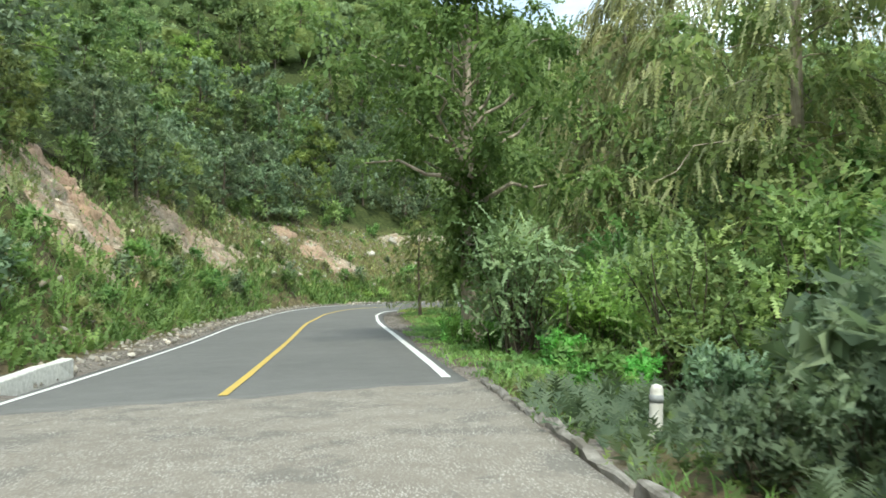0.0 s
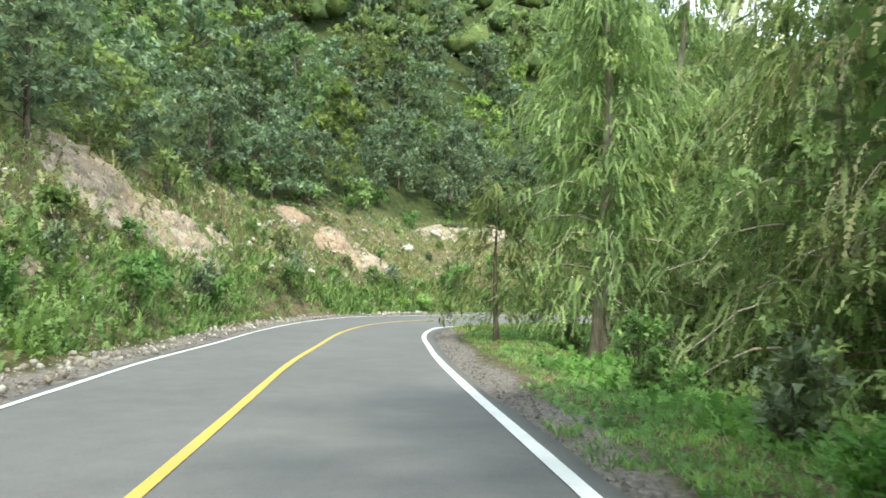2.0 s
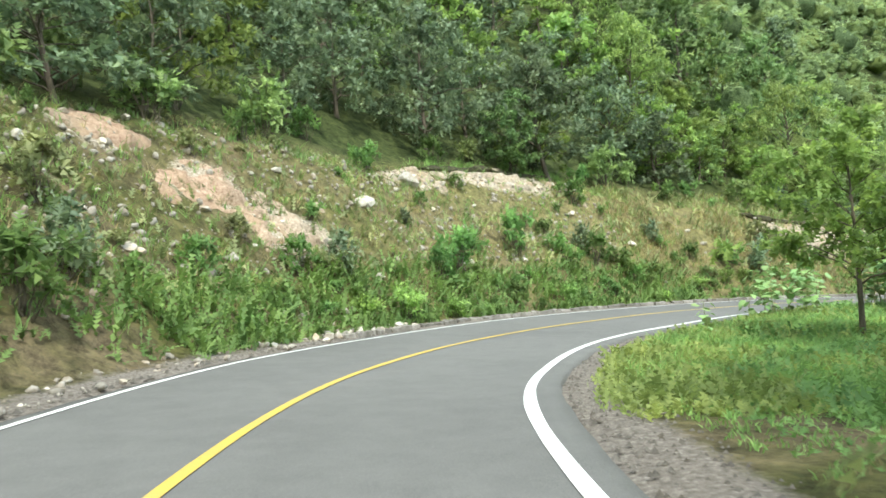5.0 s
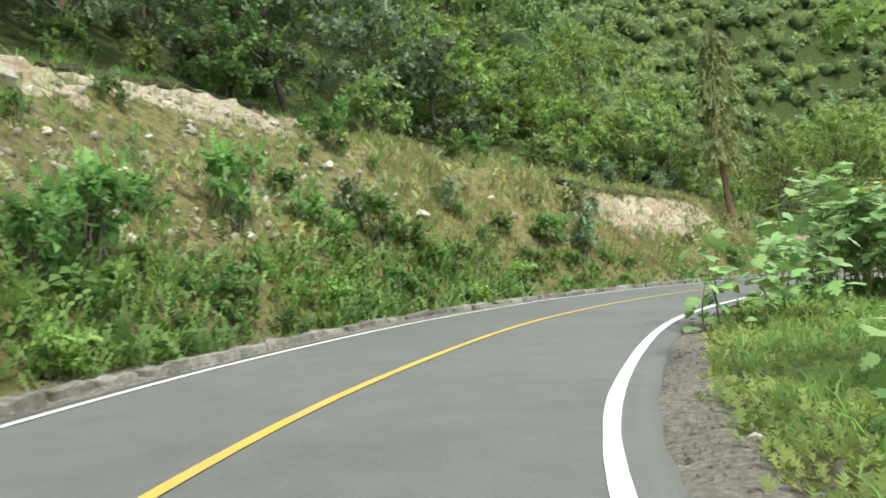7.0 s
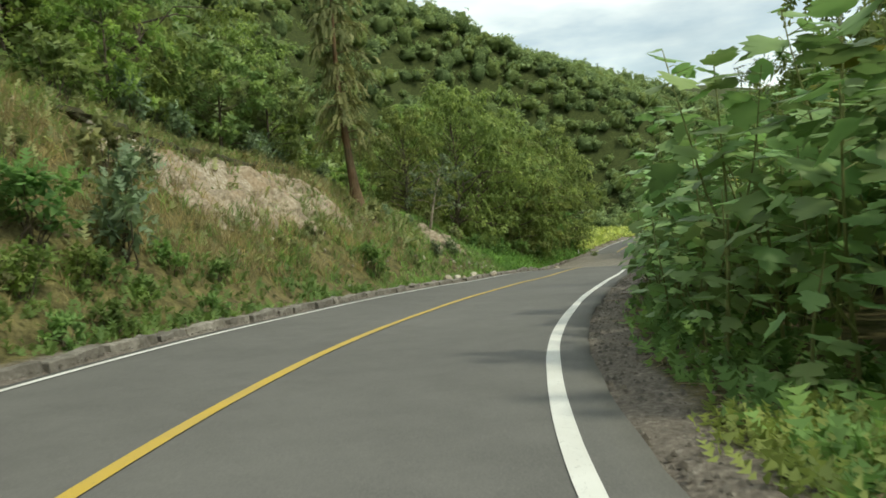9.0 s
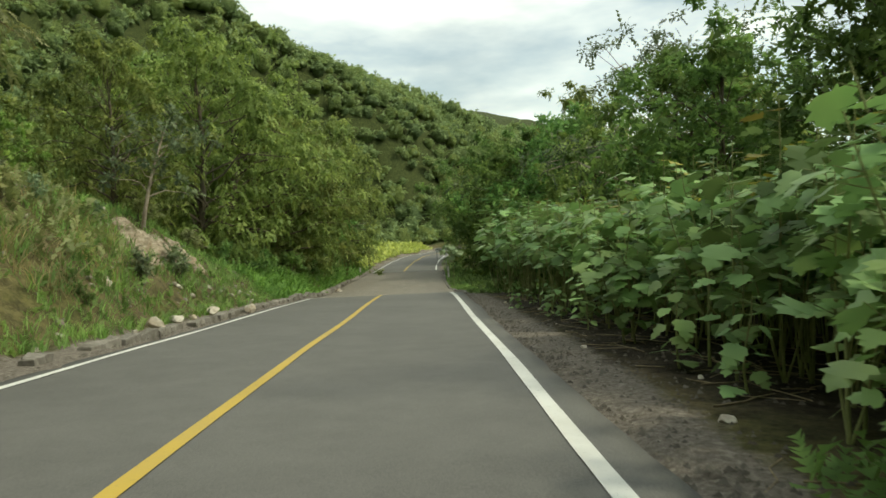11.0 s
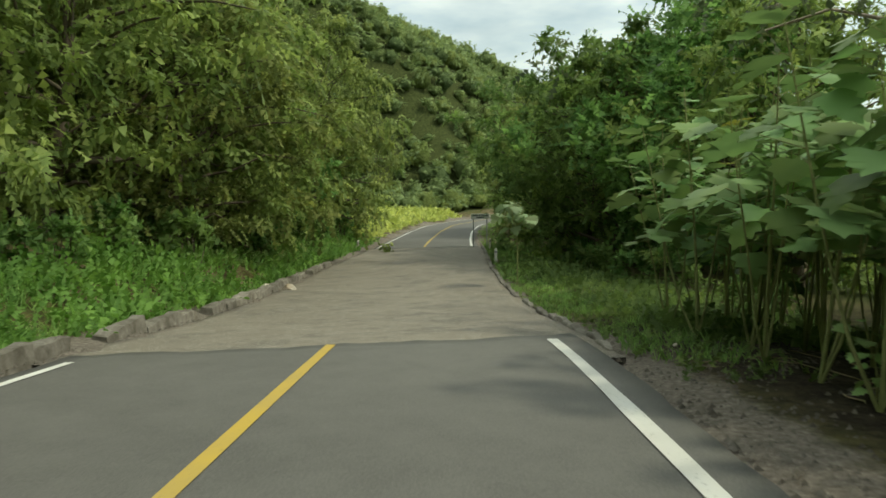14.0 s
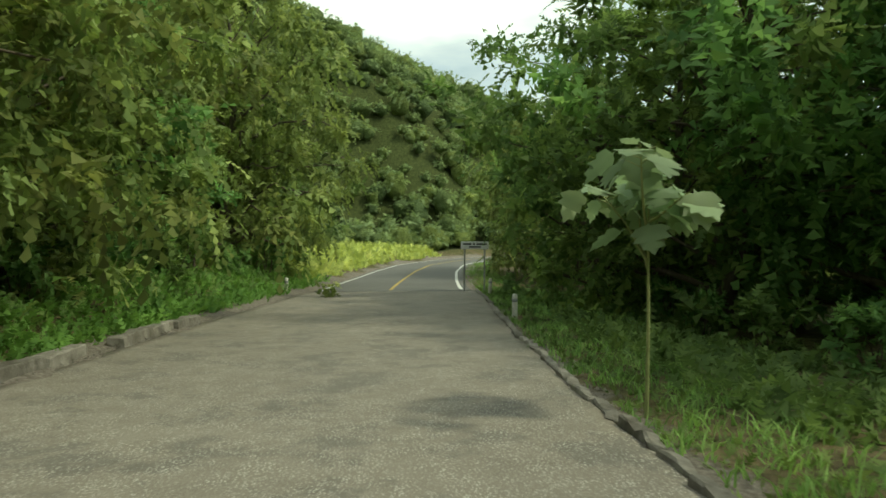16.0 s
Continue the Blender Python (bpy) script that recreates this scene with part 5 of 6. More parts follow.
def make_marigold(name, seed, height, n_leaf, leaf_size, low, branches=2, grove=False, joined=False, fork=0.15, shapes=LEAVES, sag=0.0):
    """A tall herb: stalk, side branches, and a head of broad leaves; each leaf is a part."""
    rng = np.random.RandomState(seed)
    root = empty(name, 0, 0, 0)
    stems, nodes = [], []
    for b in range(branches):
        k = np.linspace(0, 1, 7)
        a = rng.uniform(0, 6.28)
        reach = 0.0 if b == 0 else height * rng.uniform(0.1, 0.22)
        start = 0.0 if b == 0 or grove else rng.uniform(fork, fork + 0.3)
        h = height * (1.0 if b == 0 else rng.uniform(0.75, 0.98))
        path = np.c_[np.cos(a) * reach * k ** 0.7 + rng.normal() * 0.05 * np.sin(k * 5), np.sin(a) * reach * k ** 0.7 + rng.normal() * 0.05 * np.sin(k * 4), -0.1 * (b == 0) + start * height * (1 - k) * (b > 0) + h * k]
        stems.append(tube(path, np.linspace(0.024, 0.007, 7) * (1.0 if b == 0 else 0.7), 5))
        nodes.append(path)
    merged = []
    for i in range(n_leaf):
        path = nodes[i % branches]
        f = low + (1 - low) * ((i // branches) + 0.6) / (n_leaf / branches)
        f = min(f, 1.0)
        p = [np.interp(f, np.linspace(0, 1, 7), path[:, c]) for c in range(3)]
        size = leaf_size * rng.uniform(0.6, 1.15) * (0.55 if f > 0.95 else 1.0)
        tilt = rng.uniform(-0.75, 0.2) if f < 0.93 else rng.uniform(0.0, 0.7)
        tilt -= sag * rng.uniform(0.3, 1.6)
        turn = i * 2.4 + rng.uniform(-0.4, 0.4)
        arm = size * rng.uniform(0.25, 0.7) if f < 0.93 else 0.02
        foot, p = np.array(p), np.array(p) + np.array([-math.sin(turn) * arm, math.cos(turn) * arm, arm * 0.35])
        stems.append(tube(np.stack([foot, p]), [0.006, 0.004], 3))
        spot = Matrix.LocRotScale(p, Euler((tilt, rng.uniform(-0.35, 0.35), turn)), (size * rng.uniform(0.95, 1.2), size, size))
        leaf = shapes[rng.randint(5)]
        if joined:
            co = np.array([tuple(spot @ v.co) for v in leaf.vertices])
            merged.append((co, np.array([(*f.vertices, f.vertices[2]) for f in leaf.polygons])))
        else:
            part("leaf", leaf, root).matrix_local = spot
    part("stalk", mesh_of("stalk", *join(stems), M_STALK, True), root)
    if joined:
        part("foliage", mesh_of("foliage", *join(merged), M_BIGLEAF, True), root)
    return root


MARI = [make_marigold("tree_marigold", 80 + k, h, n, sz, lo, br) for k, (h, n, sz, lo, br) in enumerate(((3.1, 42, 0.42, 0.25, 3), (2.9, 40, 0.40, 0.30, 3), (3.4, 44, 0.44, 0.30, 3), (1.5, 17, 0.38, 0.12, 1), (2.5, 36, 0.40, 0.12, 2)))]
MARI += [make_marigold("tree_marigold", 180 + k, h, n, 0.41, lo, b, True, j) for k, (h, n, lo, b, j) in enumerate(((3.2, 42, 0.46, 3, False), (2.9, 40, 0.42, 3, False), (3.4, 48, 0.45, 3, True), (3.0, 46, 0.42, 3, True), (2.8, 40, 0.15, 3, True)))]
for ob in MARI:
    tagged(ob, "tall green tree marigold with broad lobed leaves", "plant", "tree marigolds beside the road")


def marigolds(places, kinds, seed, lo=0.85, hi=1.15):
    rng = random.Random(seed)
    for (x, y), z in zip(places, heights(places)):
        k = rng.uniform(lo, hi)
        c = copy_thing(MARI[rng.choice(kinds)], Matrix.LocRotScale((x, y, z - 0.03), Euler((rng.uniform(-0.08, 0.08), rng.uniform(-0.08, 0.08), rng.uniform(0, 6.28))), None))
        c.scale = (k, k, k)


marigolds(scatter(83, 98, 4.7, 6.2, 0.95, 91), [0, 1, 2, 4], 91, 0.95, 1.15)
marigolds(scatter(83, 98, 6.2, 9.0, 0.9, 191), [7, 8, 9], 191, 0.95, 1.2)
marigolds(scatter(98.0, 109.2, 4.9, 6.2, 0.85, 92), [4, 1, 4, 6], 92, 0.8, 1.0)
marigolds(scatter(98.0, 111, 5.8, 8.5, 0.72, 192), [7, 8, 8], 192, 0.78, 0.95)
marigolds(scatter(108.7, 121, 5.2, 6.5, 0.9, 99), [5, 6], 99, 0.9, 1.1)
marigolds(scatter(108.7, 123.5, 4.6, 6.0, 1.6, 199), [3], 199, 0.35, 0.7)
marigolds(scatter(98, 121, 6.5, 11.5, 0.85, 95), [7, 8], 95, 0.85, 1.08)
marigolds(scatter(121, 128.6, 4.9, 6.5, 0.85, 93), [5, 6], 93, 1.1, 1.25)
marigolds(scatter(128.4, 129.6, 6.0, 7.2, 0.9, 193), [5, 8], 193, 0.85, 1.0)
marigolds(scatter(118.5, 129.9, 6.5, 12.5, 0.95, 96), [7, 8], 96, 1.05, 1.25)
marigolds(scatter(98, 111, 4.5, 5.6, 1.5, 98), [3, 3, 4], 98, 0.5, 0.9)
marigolds(scatter(84, 98, 9.0, 12, 1.1, 97), [7, 8, 9], 97, 0.9, 1.1)
marigolds(scatter(84, 97, 4.4, 5.2, 1.05, 94), [4, 3, 4], 94, 0.6, 0.9)
for k, x, y, sc in ((3, 1.2, 63.0, 0.7), (4, 5.6, 69.0, 0.7), (4, 6.6, 70.0, 0.85), (4, 7.2, 69.0, 0.8), (4, 6.2, 70.8, 0.9), (4, 7.6, 70.6, 1.0), (3, 5.4, 70.2, 0.9), (3, 34.6, 84.5, 0.55), (3, 37.8, 86.4, 0.5)):
    single(MARI[k], x, y, x * 5, sc, "low tree marigold with broad leaves on the verge", "plant")
sapling = place(make_marigold("broadleaf_sapling", 99, 2.75, 60, 0.37, 0.68, 6, fork=0.55, shapes=PALE_LEAVES, sag=0.45), 60.3, 96.85, "slender sapling with a head of huge lobed leaves", "sapling")
for ob in MARI:
    drop_proto(ob)

# ---- weeds and grass: uncounted, one object a kind ----
def carpet(name, label, areas, mat, seed, leaf, aspect, per, spread, lean=0.4, category="weeds", gaps=-0.55):
    """Leafy sprigs in tufts: areas are (s0, s1, o0, o1, tufts a square metre, height)."""
    rng = np.random.RandomState(seed)
    cs, outs = [], []
    for s0, s1, o0, o1, dens, h in areas:
        n = int((s1 - s0) * abs(o1 - o0) * dens)
        s, o = rng.uniform(s0, s1, n), rng.uniform(min(o0, o1), max(o0, o1), n)
        xy = at_road(s, o)
        x, y = xy[0], xy[1]
        keep = ((vnoise(x, y, 1.7) + 0.6 * vnoise(x, y, 0.6)) > gaps) & (bare_at(s, o) < rng.uniform(0.15, 1.25, n))
        x, y = x[keep], y[keep]
        n = len(x)
        z = ground_z(x, y)
        hh = h * rng.uniform(0.4, 1.3, n) * (1 + 0.5 * vnoise(x, y, 2.4))
        w = max(1, per // 7)
        cx = np.repeat(x, w) + rng.normal(size=n * w) * spread
        cy = np.repeat(y, w) + rng.normal(size=n * w) * spread
        cs.append(np.c_[cx, cy, np.repeat(z, w) - 0.02])
        outs.append(np.repeat(hh, w))
    c, long = np.vstack(cs), np.concatenate(outs)
    up = np.tile(np.array([[0.0, 0.0, 1.0]]), (len(c), 1))
    return tagged(new(name, leaf_mesh(name, [sprays(rng, c, up, long, leaf, aspect, 0.35, lean, 0.7)], mat)), label, category, kind="stuff")


def blades(name, label, areas, mat, seed, width=0.010, lean=0.35, per=5):
    """Grass in tufts: every blade is a bent strip."""
    rng = np.random.RandomState(seed)
    vs, n_all = [], 0
    for s0, s1, o0, o1, dens, h in areas:
        n = int((s1 - s0) * abs(o1 - o0) * dens)
        s, o = rng.uniform(s0, s1, n), rng.uniform(min(o0, o1), max(o0, o1), n)
        xy = at_road(s, o)
        keep = ((vnoise(xy[0] + 9, xy[1], 2.1) + 0.6 * vnoise(xy[0], xy[1] + 4, 0.7)) > -0.5) & (bare_at(s, o) < rng.uniform(0.15, 1.25, n))
        x, y = xy[0][keep], xy[1][keep]
        z = ground_z(x, y)
        m = len(x) * per
        base = np.c_[np.repeat(x, per), np.repeat(y, per), np.repeat(z, per)] + np.c_[rng.normal(size=(m, 2)) * 0.05, np.full(m, -0.02)]
        hh = (np.repeat(h * rng.uniform(0.5, 1.4, len(x)), per) * rng.uniform(0.6, 1.2, m))[:, None]
        d = np.c_[rng.normal(size=(m, 2)) * lean, np.ones(m)]
        d2 = np.c_[d[:, :2] * 2.6, np.full(m, 0.75)]
        a = rng.uniform(0, 6.28, m)
        side = np.c_[np.cos(a), np.sin(a), np.zeros(m)] * width
        mid = base + d * hh * 0.55
        tip = mid + d2 * hh * 0.42
        vs.append(np.stack([base - side, base + side, mid + side * 0.8, mid - side * 0.8, tip], 1))
    v = np.vstack(vs)
    k = np.arange(len(v))[:, None] * 5
    quads, tris = k + np.array([[0, 1, 2, 3]]), k + np.array([[3, 2, 4]])
    return tagged(new(name, mesh_of(name, v.reshape(-1, 3), [quads, tris], mat)), label, "grass", kind="stuff")


carpet("weeds", "lush green weeds along the foot of the slope", [(8, 58, -4.3, -7.0, 22, 0.65), (58, 86, -3.9, -5.8, 34, 0.75), (86, 101, -3.9, -5.4, 30, 0.38), (100, 121, -4.0, -5.8, 10, 0.3), (140, 168.2, -4.5, -6.2, 14, 0.6)], M_WEED, 101, 0.072, 0.4, 21, 0.13)
carpet("weeds", "lush green weeds on the verge", [(50, 60, 6.0, 11.0, 20, 0.34), (60, 80, 6.0, 11.0, 20, 0.38), (80, 98, 4.2, 6.0, 26, 0.4), (148, 165.9, 4.6, 8.8, 9, 0.3)], M_WEED, 102, 0.085, 0.5, 19, 0.12)
# leaf colour lifted here to offset the tree's cast shade
carpet("weeds", "leafy weeds round the foot of the tree, brightened against its shade", [(12, 34, 5.3, 8.5, 24, 0.42)], M_BRIGHTWEED, 115, 0.085, 0.5, 19, 0.12)
# darker leaves than the other weeds, to paint in the thicket's shade
carpet("weeds", "leafy weeds beside the thicket, its shade put into a darker leaf colour", [(127, 152, 4.9, 9.0, 22, 0.42)], M_DEEP, 116, 0.10, 0.5, 17, 0.13)
carpet("weeds", "low small-leaved weeds at the edge of the shoulder", [(11.5, 30, 4.1, 6.4, 30, 0.16), (30, 56, 4.9, 7.0, 12, 0.12), ], M_WEED, 109, 0.055, 0.5, 22, 0.09)
carpet("weeds", "bright low weeds on the inside of the bend", [(52, 84, 4.0, 6.2, 46, 0.26), (56, 80, 6.2, 9.0, 20, 0.34)], M_BENDWEED, 112, 0.055, 0.5, 22, 0.1, gaps=-2.0)
carpet("weeds", "low small-leaved weeds beside the kerb", [(-3, 12, 3.76, 5.4, 34, 0.22), (123.5, 165.9, 3.8, 5.4, 22, 0.16)], M_WEED, 111, 0.055, 0.45, 16, 0.1, gaps=-2.0)
carpet("weeds", "blue-green bushy weeds beside the kerb", [(-4, 10, 3.85, 7.5, 40, 0.42), (-2, 6, 3.8, 6.0, 36, 0.35)], M_BLUEGREEN, 103, 0.10, 0.27, 14, 0.12)
carpet("weeds", "bright leafy weeds under the roadside trees", [(124, 172, -3.75, -6.4, 40, 0.55)], M_BRIGHTWEED, 113, 0.075, 0.5, 16, 0.12)
carpet("slope_plants", "low dusty plants scattered over the cut slope", [(14, 58, -6.0, -10, 12, 0.6), (58, 84, -5.5, -8.0, 10, 0.5), (58, 84, -8.0, -11.5, 13, 0.24), (84, 113.5, -5.5, -11.5, 11, 0.5)], M_DUSTY, 104, 0.10, 0.4, 14, 0.13, category="plants")
carpet("yellow_crop", "yellow-green crop in the far field", [(169.4, 225, -4.3, -18, 12, 0.9)], M_FIELD, 105, 0.3, 0.3, 7, 0.2, 0.25, "crop")
blades("verge_grass", "green grass on the verges", [(-4, 12, 3.75, 4.6, 9, 0.2), (12, 26, 3.55, 5.0, 34, 0.12), (12, 56, 4.5, 7.2, 24, 0.11), (54, 83, 4.3, 8.5, 20, 0.26), (98, 128.2, -3.9, -7.5, 26, 0.3), (124.1, 168.2, 3.75, 5.2, 26, 0.18), (148, 168.2, 5.2, 8.8, 20, 0.2), (168.2, 213, 3.6, 6, 6, 0.3)], M_GRASS, 106)
blades("dry_grass", "short dry grass among the green on the verge", [(14, 50, 4.6, 7.0, 12, 0.09)], M_STRAW, 110)
blades("slope_grass", "dry straw-coloured grass on the cut slope", [(60, 84, -5.0, -11.0, 5, 0.38), (84, 113.5, -5.0, -11.0, 9, 0.42), (84, 108.7, -4.8, -9.0, 20, 0.55), (40, 60, -5.5, -10, 7, 0.38)], M_STRAW, 107, 0.010, 0.4, 6)
blades("slope_grass", "green grass tufts on the cut slope", [(14, 60, -5.0, -10.5, 10, 0.4), (60, 113.5, -5.0, -11.0, 9, 0.4), (75, 84, -11.0, -12, 30, 0.45), (93, 106.3, -8.5, -9.3, 30, 0.4)], M_GRASS, 108, 0.012, 0.4, 6)


# ---- stones ----
def stone_mesh(seed, flat):
    """A broken stone: a cut-down, uneven block."""
    rng = np.random.RandomState(seed)
    bm = bmesh.new()
    bmesh.ops.create_icosphere(bm, subdivisions=2, radius=0.5)
    planes = unit(rng.normal(size=(9, 3)))
    for v in bm.verts:
        p = np.array(v.co)
        for n in planes:
            d = p @ n - 0.27
            if d > 0:
                p = p - n * d
        p *= np.array([1.1, 0.85, flat])
        v.co = p + rng.normal(size=3) * 0.012
    me = bpy.data.meshes.new("stone")
    bm.to_mesh(me)
    bm.free()
    me.materials.append(M_ROCK)
    return me


STONES = [stone_mesh(120 + k, (0.6, 0.75, 0.9)[k % 3]) for k in range(7)]


def stones(places, lo, hi, seed, label, sink=0.25):
    rng = random.Random(seed)
    for (x, y), z in zip(places, heights(places)):
        k = rng.uniform(lo, hi) * rng.uniform(0.7, 1.3)
        ob = new("stone", rng.choice(STONES))
        ob.matrix_world = Matrix.LocRotScale((x, y, z + k * (0.35 - sink)), Euler((rng.uniform(-0.5, 0.5), rng.uniform(-0.5, 0.5), rng.uniform(0, 6.28))), (k, k, k))
        tagged(ob, label, "stone", "loose stones beside the road")


def boulder(x, y, size, label, lift=0.0, stretch=(1.0, 1.0, 1.0), k=0):
    ob = new("boulder", STONES[k])
    ob.matrix_world = Matrix.LocRotScale((x, y, gz(x, y) + lift), Euler((0.2, 0.3, x)), Vector(stretch) * size)
    tagged(ob, label, "rock", "rocks on the cut slope")


def outcrop(s0, s1, h0, h1, gap, lo, hi, seed):
    """Angular blocks that stand out of the bare cut face."""
    top = lambda h: -(L_EDGE + 1.4 + h * 0.87)
    rng = random.Random(seed)
    for x, y in scatter(s0, s1, top(h0), top(h1), gap, seed):
        at = road_coords(x, y)
        if bare_at(at[0], at[1])[0] < 0.55 or rng.random() < 0.45:
            continue
        k = rng.uniform(lo, hi)
        ob = new("rock_block", rng.choice(BLOCKS))
        ob.matrix_world = Matrix.LocRotScale((x, y, gz(x, y) - k * 0.12), Euler((rng.uniform(-0.4, 0.4), rng.uniform(-0.4, 0.4), rng.uniform(0, 6.28))), (k * 1.2, k, k * 0.9))
        tagged(ob, "pale angular rock standing out of the cutting", "rock", "rocks of the cut face")


BLOCKS = []
for me in STONES[:4]:
    me = me.copy()
    me.materials.clear()
    me.materials.append(M_CUT)
    BLOCKS.append(me)
outcrop(25, 35, 1.8, 7.0, 0.55, 0.2, 0.8, 171)
outcrop(42, 53, 2.0, 7.0, 0.55, 0.15, 0.65, 172)
outcrop(60, 67, 2.0, 6.4, 0.5, 0.12, 0.45, 173)
outcrop(73, 83, 5.2, 7.4, 0.5, 0.15, 0.6, 174)
outcrop(94, 106.3, 2.6, 4.8, 0.5, 0.12, 0.45, 175)
outcrop(112.3, 120.4, 0.5, 2.6, 0.6, 0.2, 0.5, 176)
stones(scatter(14, 62, -3.35, -4.3, 0.8, 131), 0.07, 0.24, 131, "pale broken stone at the road's edge", 0.35)
stones(scatter(62, 67, -3.4, -5.0, 0.36, 132), 0.15, 0.4, 132, "whitish broken stone in a heap at the kerb")
stones(scatter(55, 84, -6.0, -10.8, 1.1, 133), 0.14, 0.48, 133, "pale stone lodged in the cut slope", 0.15)
stones(scatter(84, 121, -5.0, -9.0, 2.6, 134), 0.12, 0.3, 134, "pale stone lodged in the grassy slope", 0.3)
stones(scatter(18, 52, -5.6, -9.5, 2.4, 135), 0.15, 0.45, 135, "pale stone lodged in the cut slope", 0.35)
stones(scatter(50, 82, 3.8, 5.2, 3.4, 136), 0.08, 0.2, 136, "small pale stone on the gravel shoulder")
stones(scatter(96, 126, 3.9, 5.4, 2.2, 137), 0.06, 0.16, 137, "small pale stone on the gravel shoulder")
stones(scatter(100, 122.3, -3.8, -5.6, 1.3, 138), 0.15, 0.42, 138, "whitish stone in the grass above the kerb")
boulder(-8.16, 72.09, 1.35, "large whitish boulder bedded in the cut slope", 0.1, (1.0, 1.0, 0.85))
boulder(-6.63, 76.9, 0.9, "pale rock outcrop in the cut slope", 0.1, (1.2, 0.9, 1.0), 2)
boulder(-14.58, 55.44, 0.6, "pale rock on top of the cutting", 0.1, k=3)
boulder(-13.5, 56.0, 0.6, "pale rock in the cut slope", 0.1, k=4)
boulder(-12.6, 60.7, 0.55, "pale rock in the cut slope", 0.1, k=1)
boulder(-7.56, 69.0, 0.6, "pale rock low in the cut slope", 0.1, k=5)
boulder(9.73, 86.55, 0.5, "pale rock in the grassy slope", 0.1, k=6)
boulder(9.0, 87.0, 0.42, "pale rock in the grassy slope", 0.1, k=0)
boulder(4.8, 83.6, 0.8, "slanting grey rock slab in the slope", 0.05, (1.5, 0.7, 0.6), 3)
boulder(29.96, 92.1, 0.42, "white stone at the edge of the grass", 0.1, k=2)
boulder(31.2, 92.6, 0.4, "white stone at the edge of the grass", 0.1, k=5)


boulder(35.7, 93.8, 0.5, "pale rock above the kerb", 0.1, k=1)
boulder(34.0, 93.8, 0.42, "pale rock above the kerb", 0.1, k=4)
boulder(57.7, 103.35, 0.62, "yellowish rock lying on the kerb", 0.1, (1.2, 0.9, 0.8), 2)
boulder(57.0, 103.6, 0.45, "pale rock beside the kerb", 0.1, k=3)


# ---- small stones in the cut slopes ----
def rubble(areas, seed):
    """Uncounted small angular stones half bedded in the slope."""
    rng = np.random.RandomState(seed)
    parts = []
    for s0, s1, o0, o1, dens, size in areas:
        n = int((s1 - s0) * abs(o1 - o0) * dens)
        xy = at_road(rng.uniform(s0, s1, n), rng.uniform(min(o0, o1), max(o0, o1), n))
        for x, y, z in zip(xy[0], xy[1], ground_z(xy[0], xy[1])):
            k = size * min(1.7, 0.36 * rng.uniform(0.02, 1.0) ** -0.7)
            turn = np.linalg.qr(rng.normal(size=(3, 3)))[0]
            parts.append(((ICO * rng.uniform(0.55, 1.2, (12, 1)) * np.array([1.2, 0.9, 0.7])) @ turn * k + np.array([x, y, z + k * 0.25]), ICO_F))
    tagged(new("rubble", mesh_of("rubble", *join(parts), M_ROCK)), "small pale stones bedded in the cut slope", "stones", kind="stuff")


rubble([(18, 58, -5.0, -9.5, 1.6, 0.09), (56, 84, -6.0, -10.8, 11.0, 0.085), (84, 113.5, -5.0, -9.0, 1.6, 0.07), (62, 66.5, -3.4, -4.6, 14, 0.10), (14, 62, -3.3, -4.3, 14, 0.065), (106.3, 123.5, -4.0, -5.6, 5, 0.07)], 139)


# ---- sod that hangs over the top of the cut faces ----
def sod_edge(s0, s1, h, seed):
    rng = np.random.RandomState(seed)
    st = np.arange(s0, s1, 0.35)
    wander = np.convolve(rng.normal(size=len(st) + 6) * 0.5, np.ones(7) / 7, "valid")
    x, y = at_road(st, -(L_EDGE + 1.4 + (h + wander) * 0.87))
    rad = np.interp(st, [s0, s0 + 1, s1 - 1, s1], [0.04, 0.15, 0.15, 0.04]) * rng.uniform(0.5, 1.3, len(st))
    v, q = tube(np.c_[x, y, ground_z(x, y) + 0.08], rad, 9)
    v = v + rng.normal(size=v.shape) * 0.05
    tagged(new("sod_edge", mesh_of("sod_edge", v, q, M_SOD, True)), "dark overhanging edge of turf and roots above the cut", "turf")


sod_edge(75.5, 83, 7.55, 191)
sod_edge(93.8, 106, 4.7, 192)
sod_edge(25, 35, 7.2, 193)


# ---- gravel: uncounted chips on the shoulders ----
def gravel(areas, seed):
    rng = np.random.RandomState(seed)
    tet = np.array([(1, 0, -0.4), (-0.5, 0.87, -0.4), (-0.5, -0.87, -0.4), (0, 0, 0.8)])
    tri = np.array([(0, 1, 3), (1, 2, 3), (2, 0, 3)])
    vs = []
    for s0, s1, o0, o1, dens, size in areas:
        n = int((s1 - s0) * abs(o1 - o0) * dens)
        xy = at_road(rng.uniform(s0, s1, n), rng.uniform(o0, o1, n))
        k = size * rng.uniform(0.4, 1.6, n)[:, None, None]
        a = rng.uniform(0, 6.28, n)
        rot = np.stack([np.stack([np.cos(a), -np.sin(a), 0 * a], -1), np.stack([np.sin(a), np.cos(a), 0 * a], -1), np.stack([0 * a, 0 * a, 1 + 0 * a], -1)], 1)
        p = np.einsum("nij,kj->nki", rot, tet * np.array([1, 0.75, 0.7])) * k * rng.uniform(0.7, 1.3, (n, 4, 3))
        vs.append(p + np.stack([xy[0], xy[1], ground_z(xy[0], xy[1])], -1)[:, None])
    v = np.vstack(vs)
    f = (np.arange(len(v))[:, None, None] * 4 + tri).reshape(-1, 3)
    tagged(new("gravel", mesh_of("gravel", v.reshape(-1, 3), f, M_CHIPS)), "loose gravel and stone chips on the shoulders", "gravel", kind="stuff")


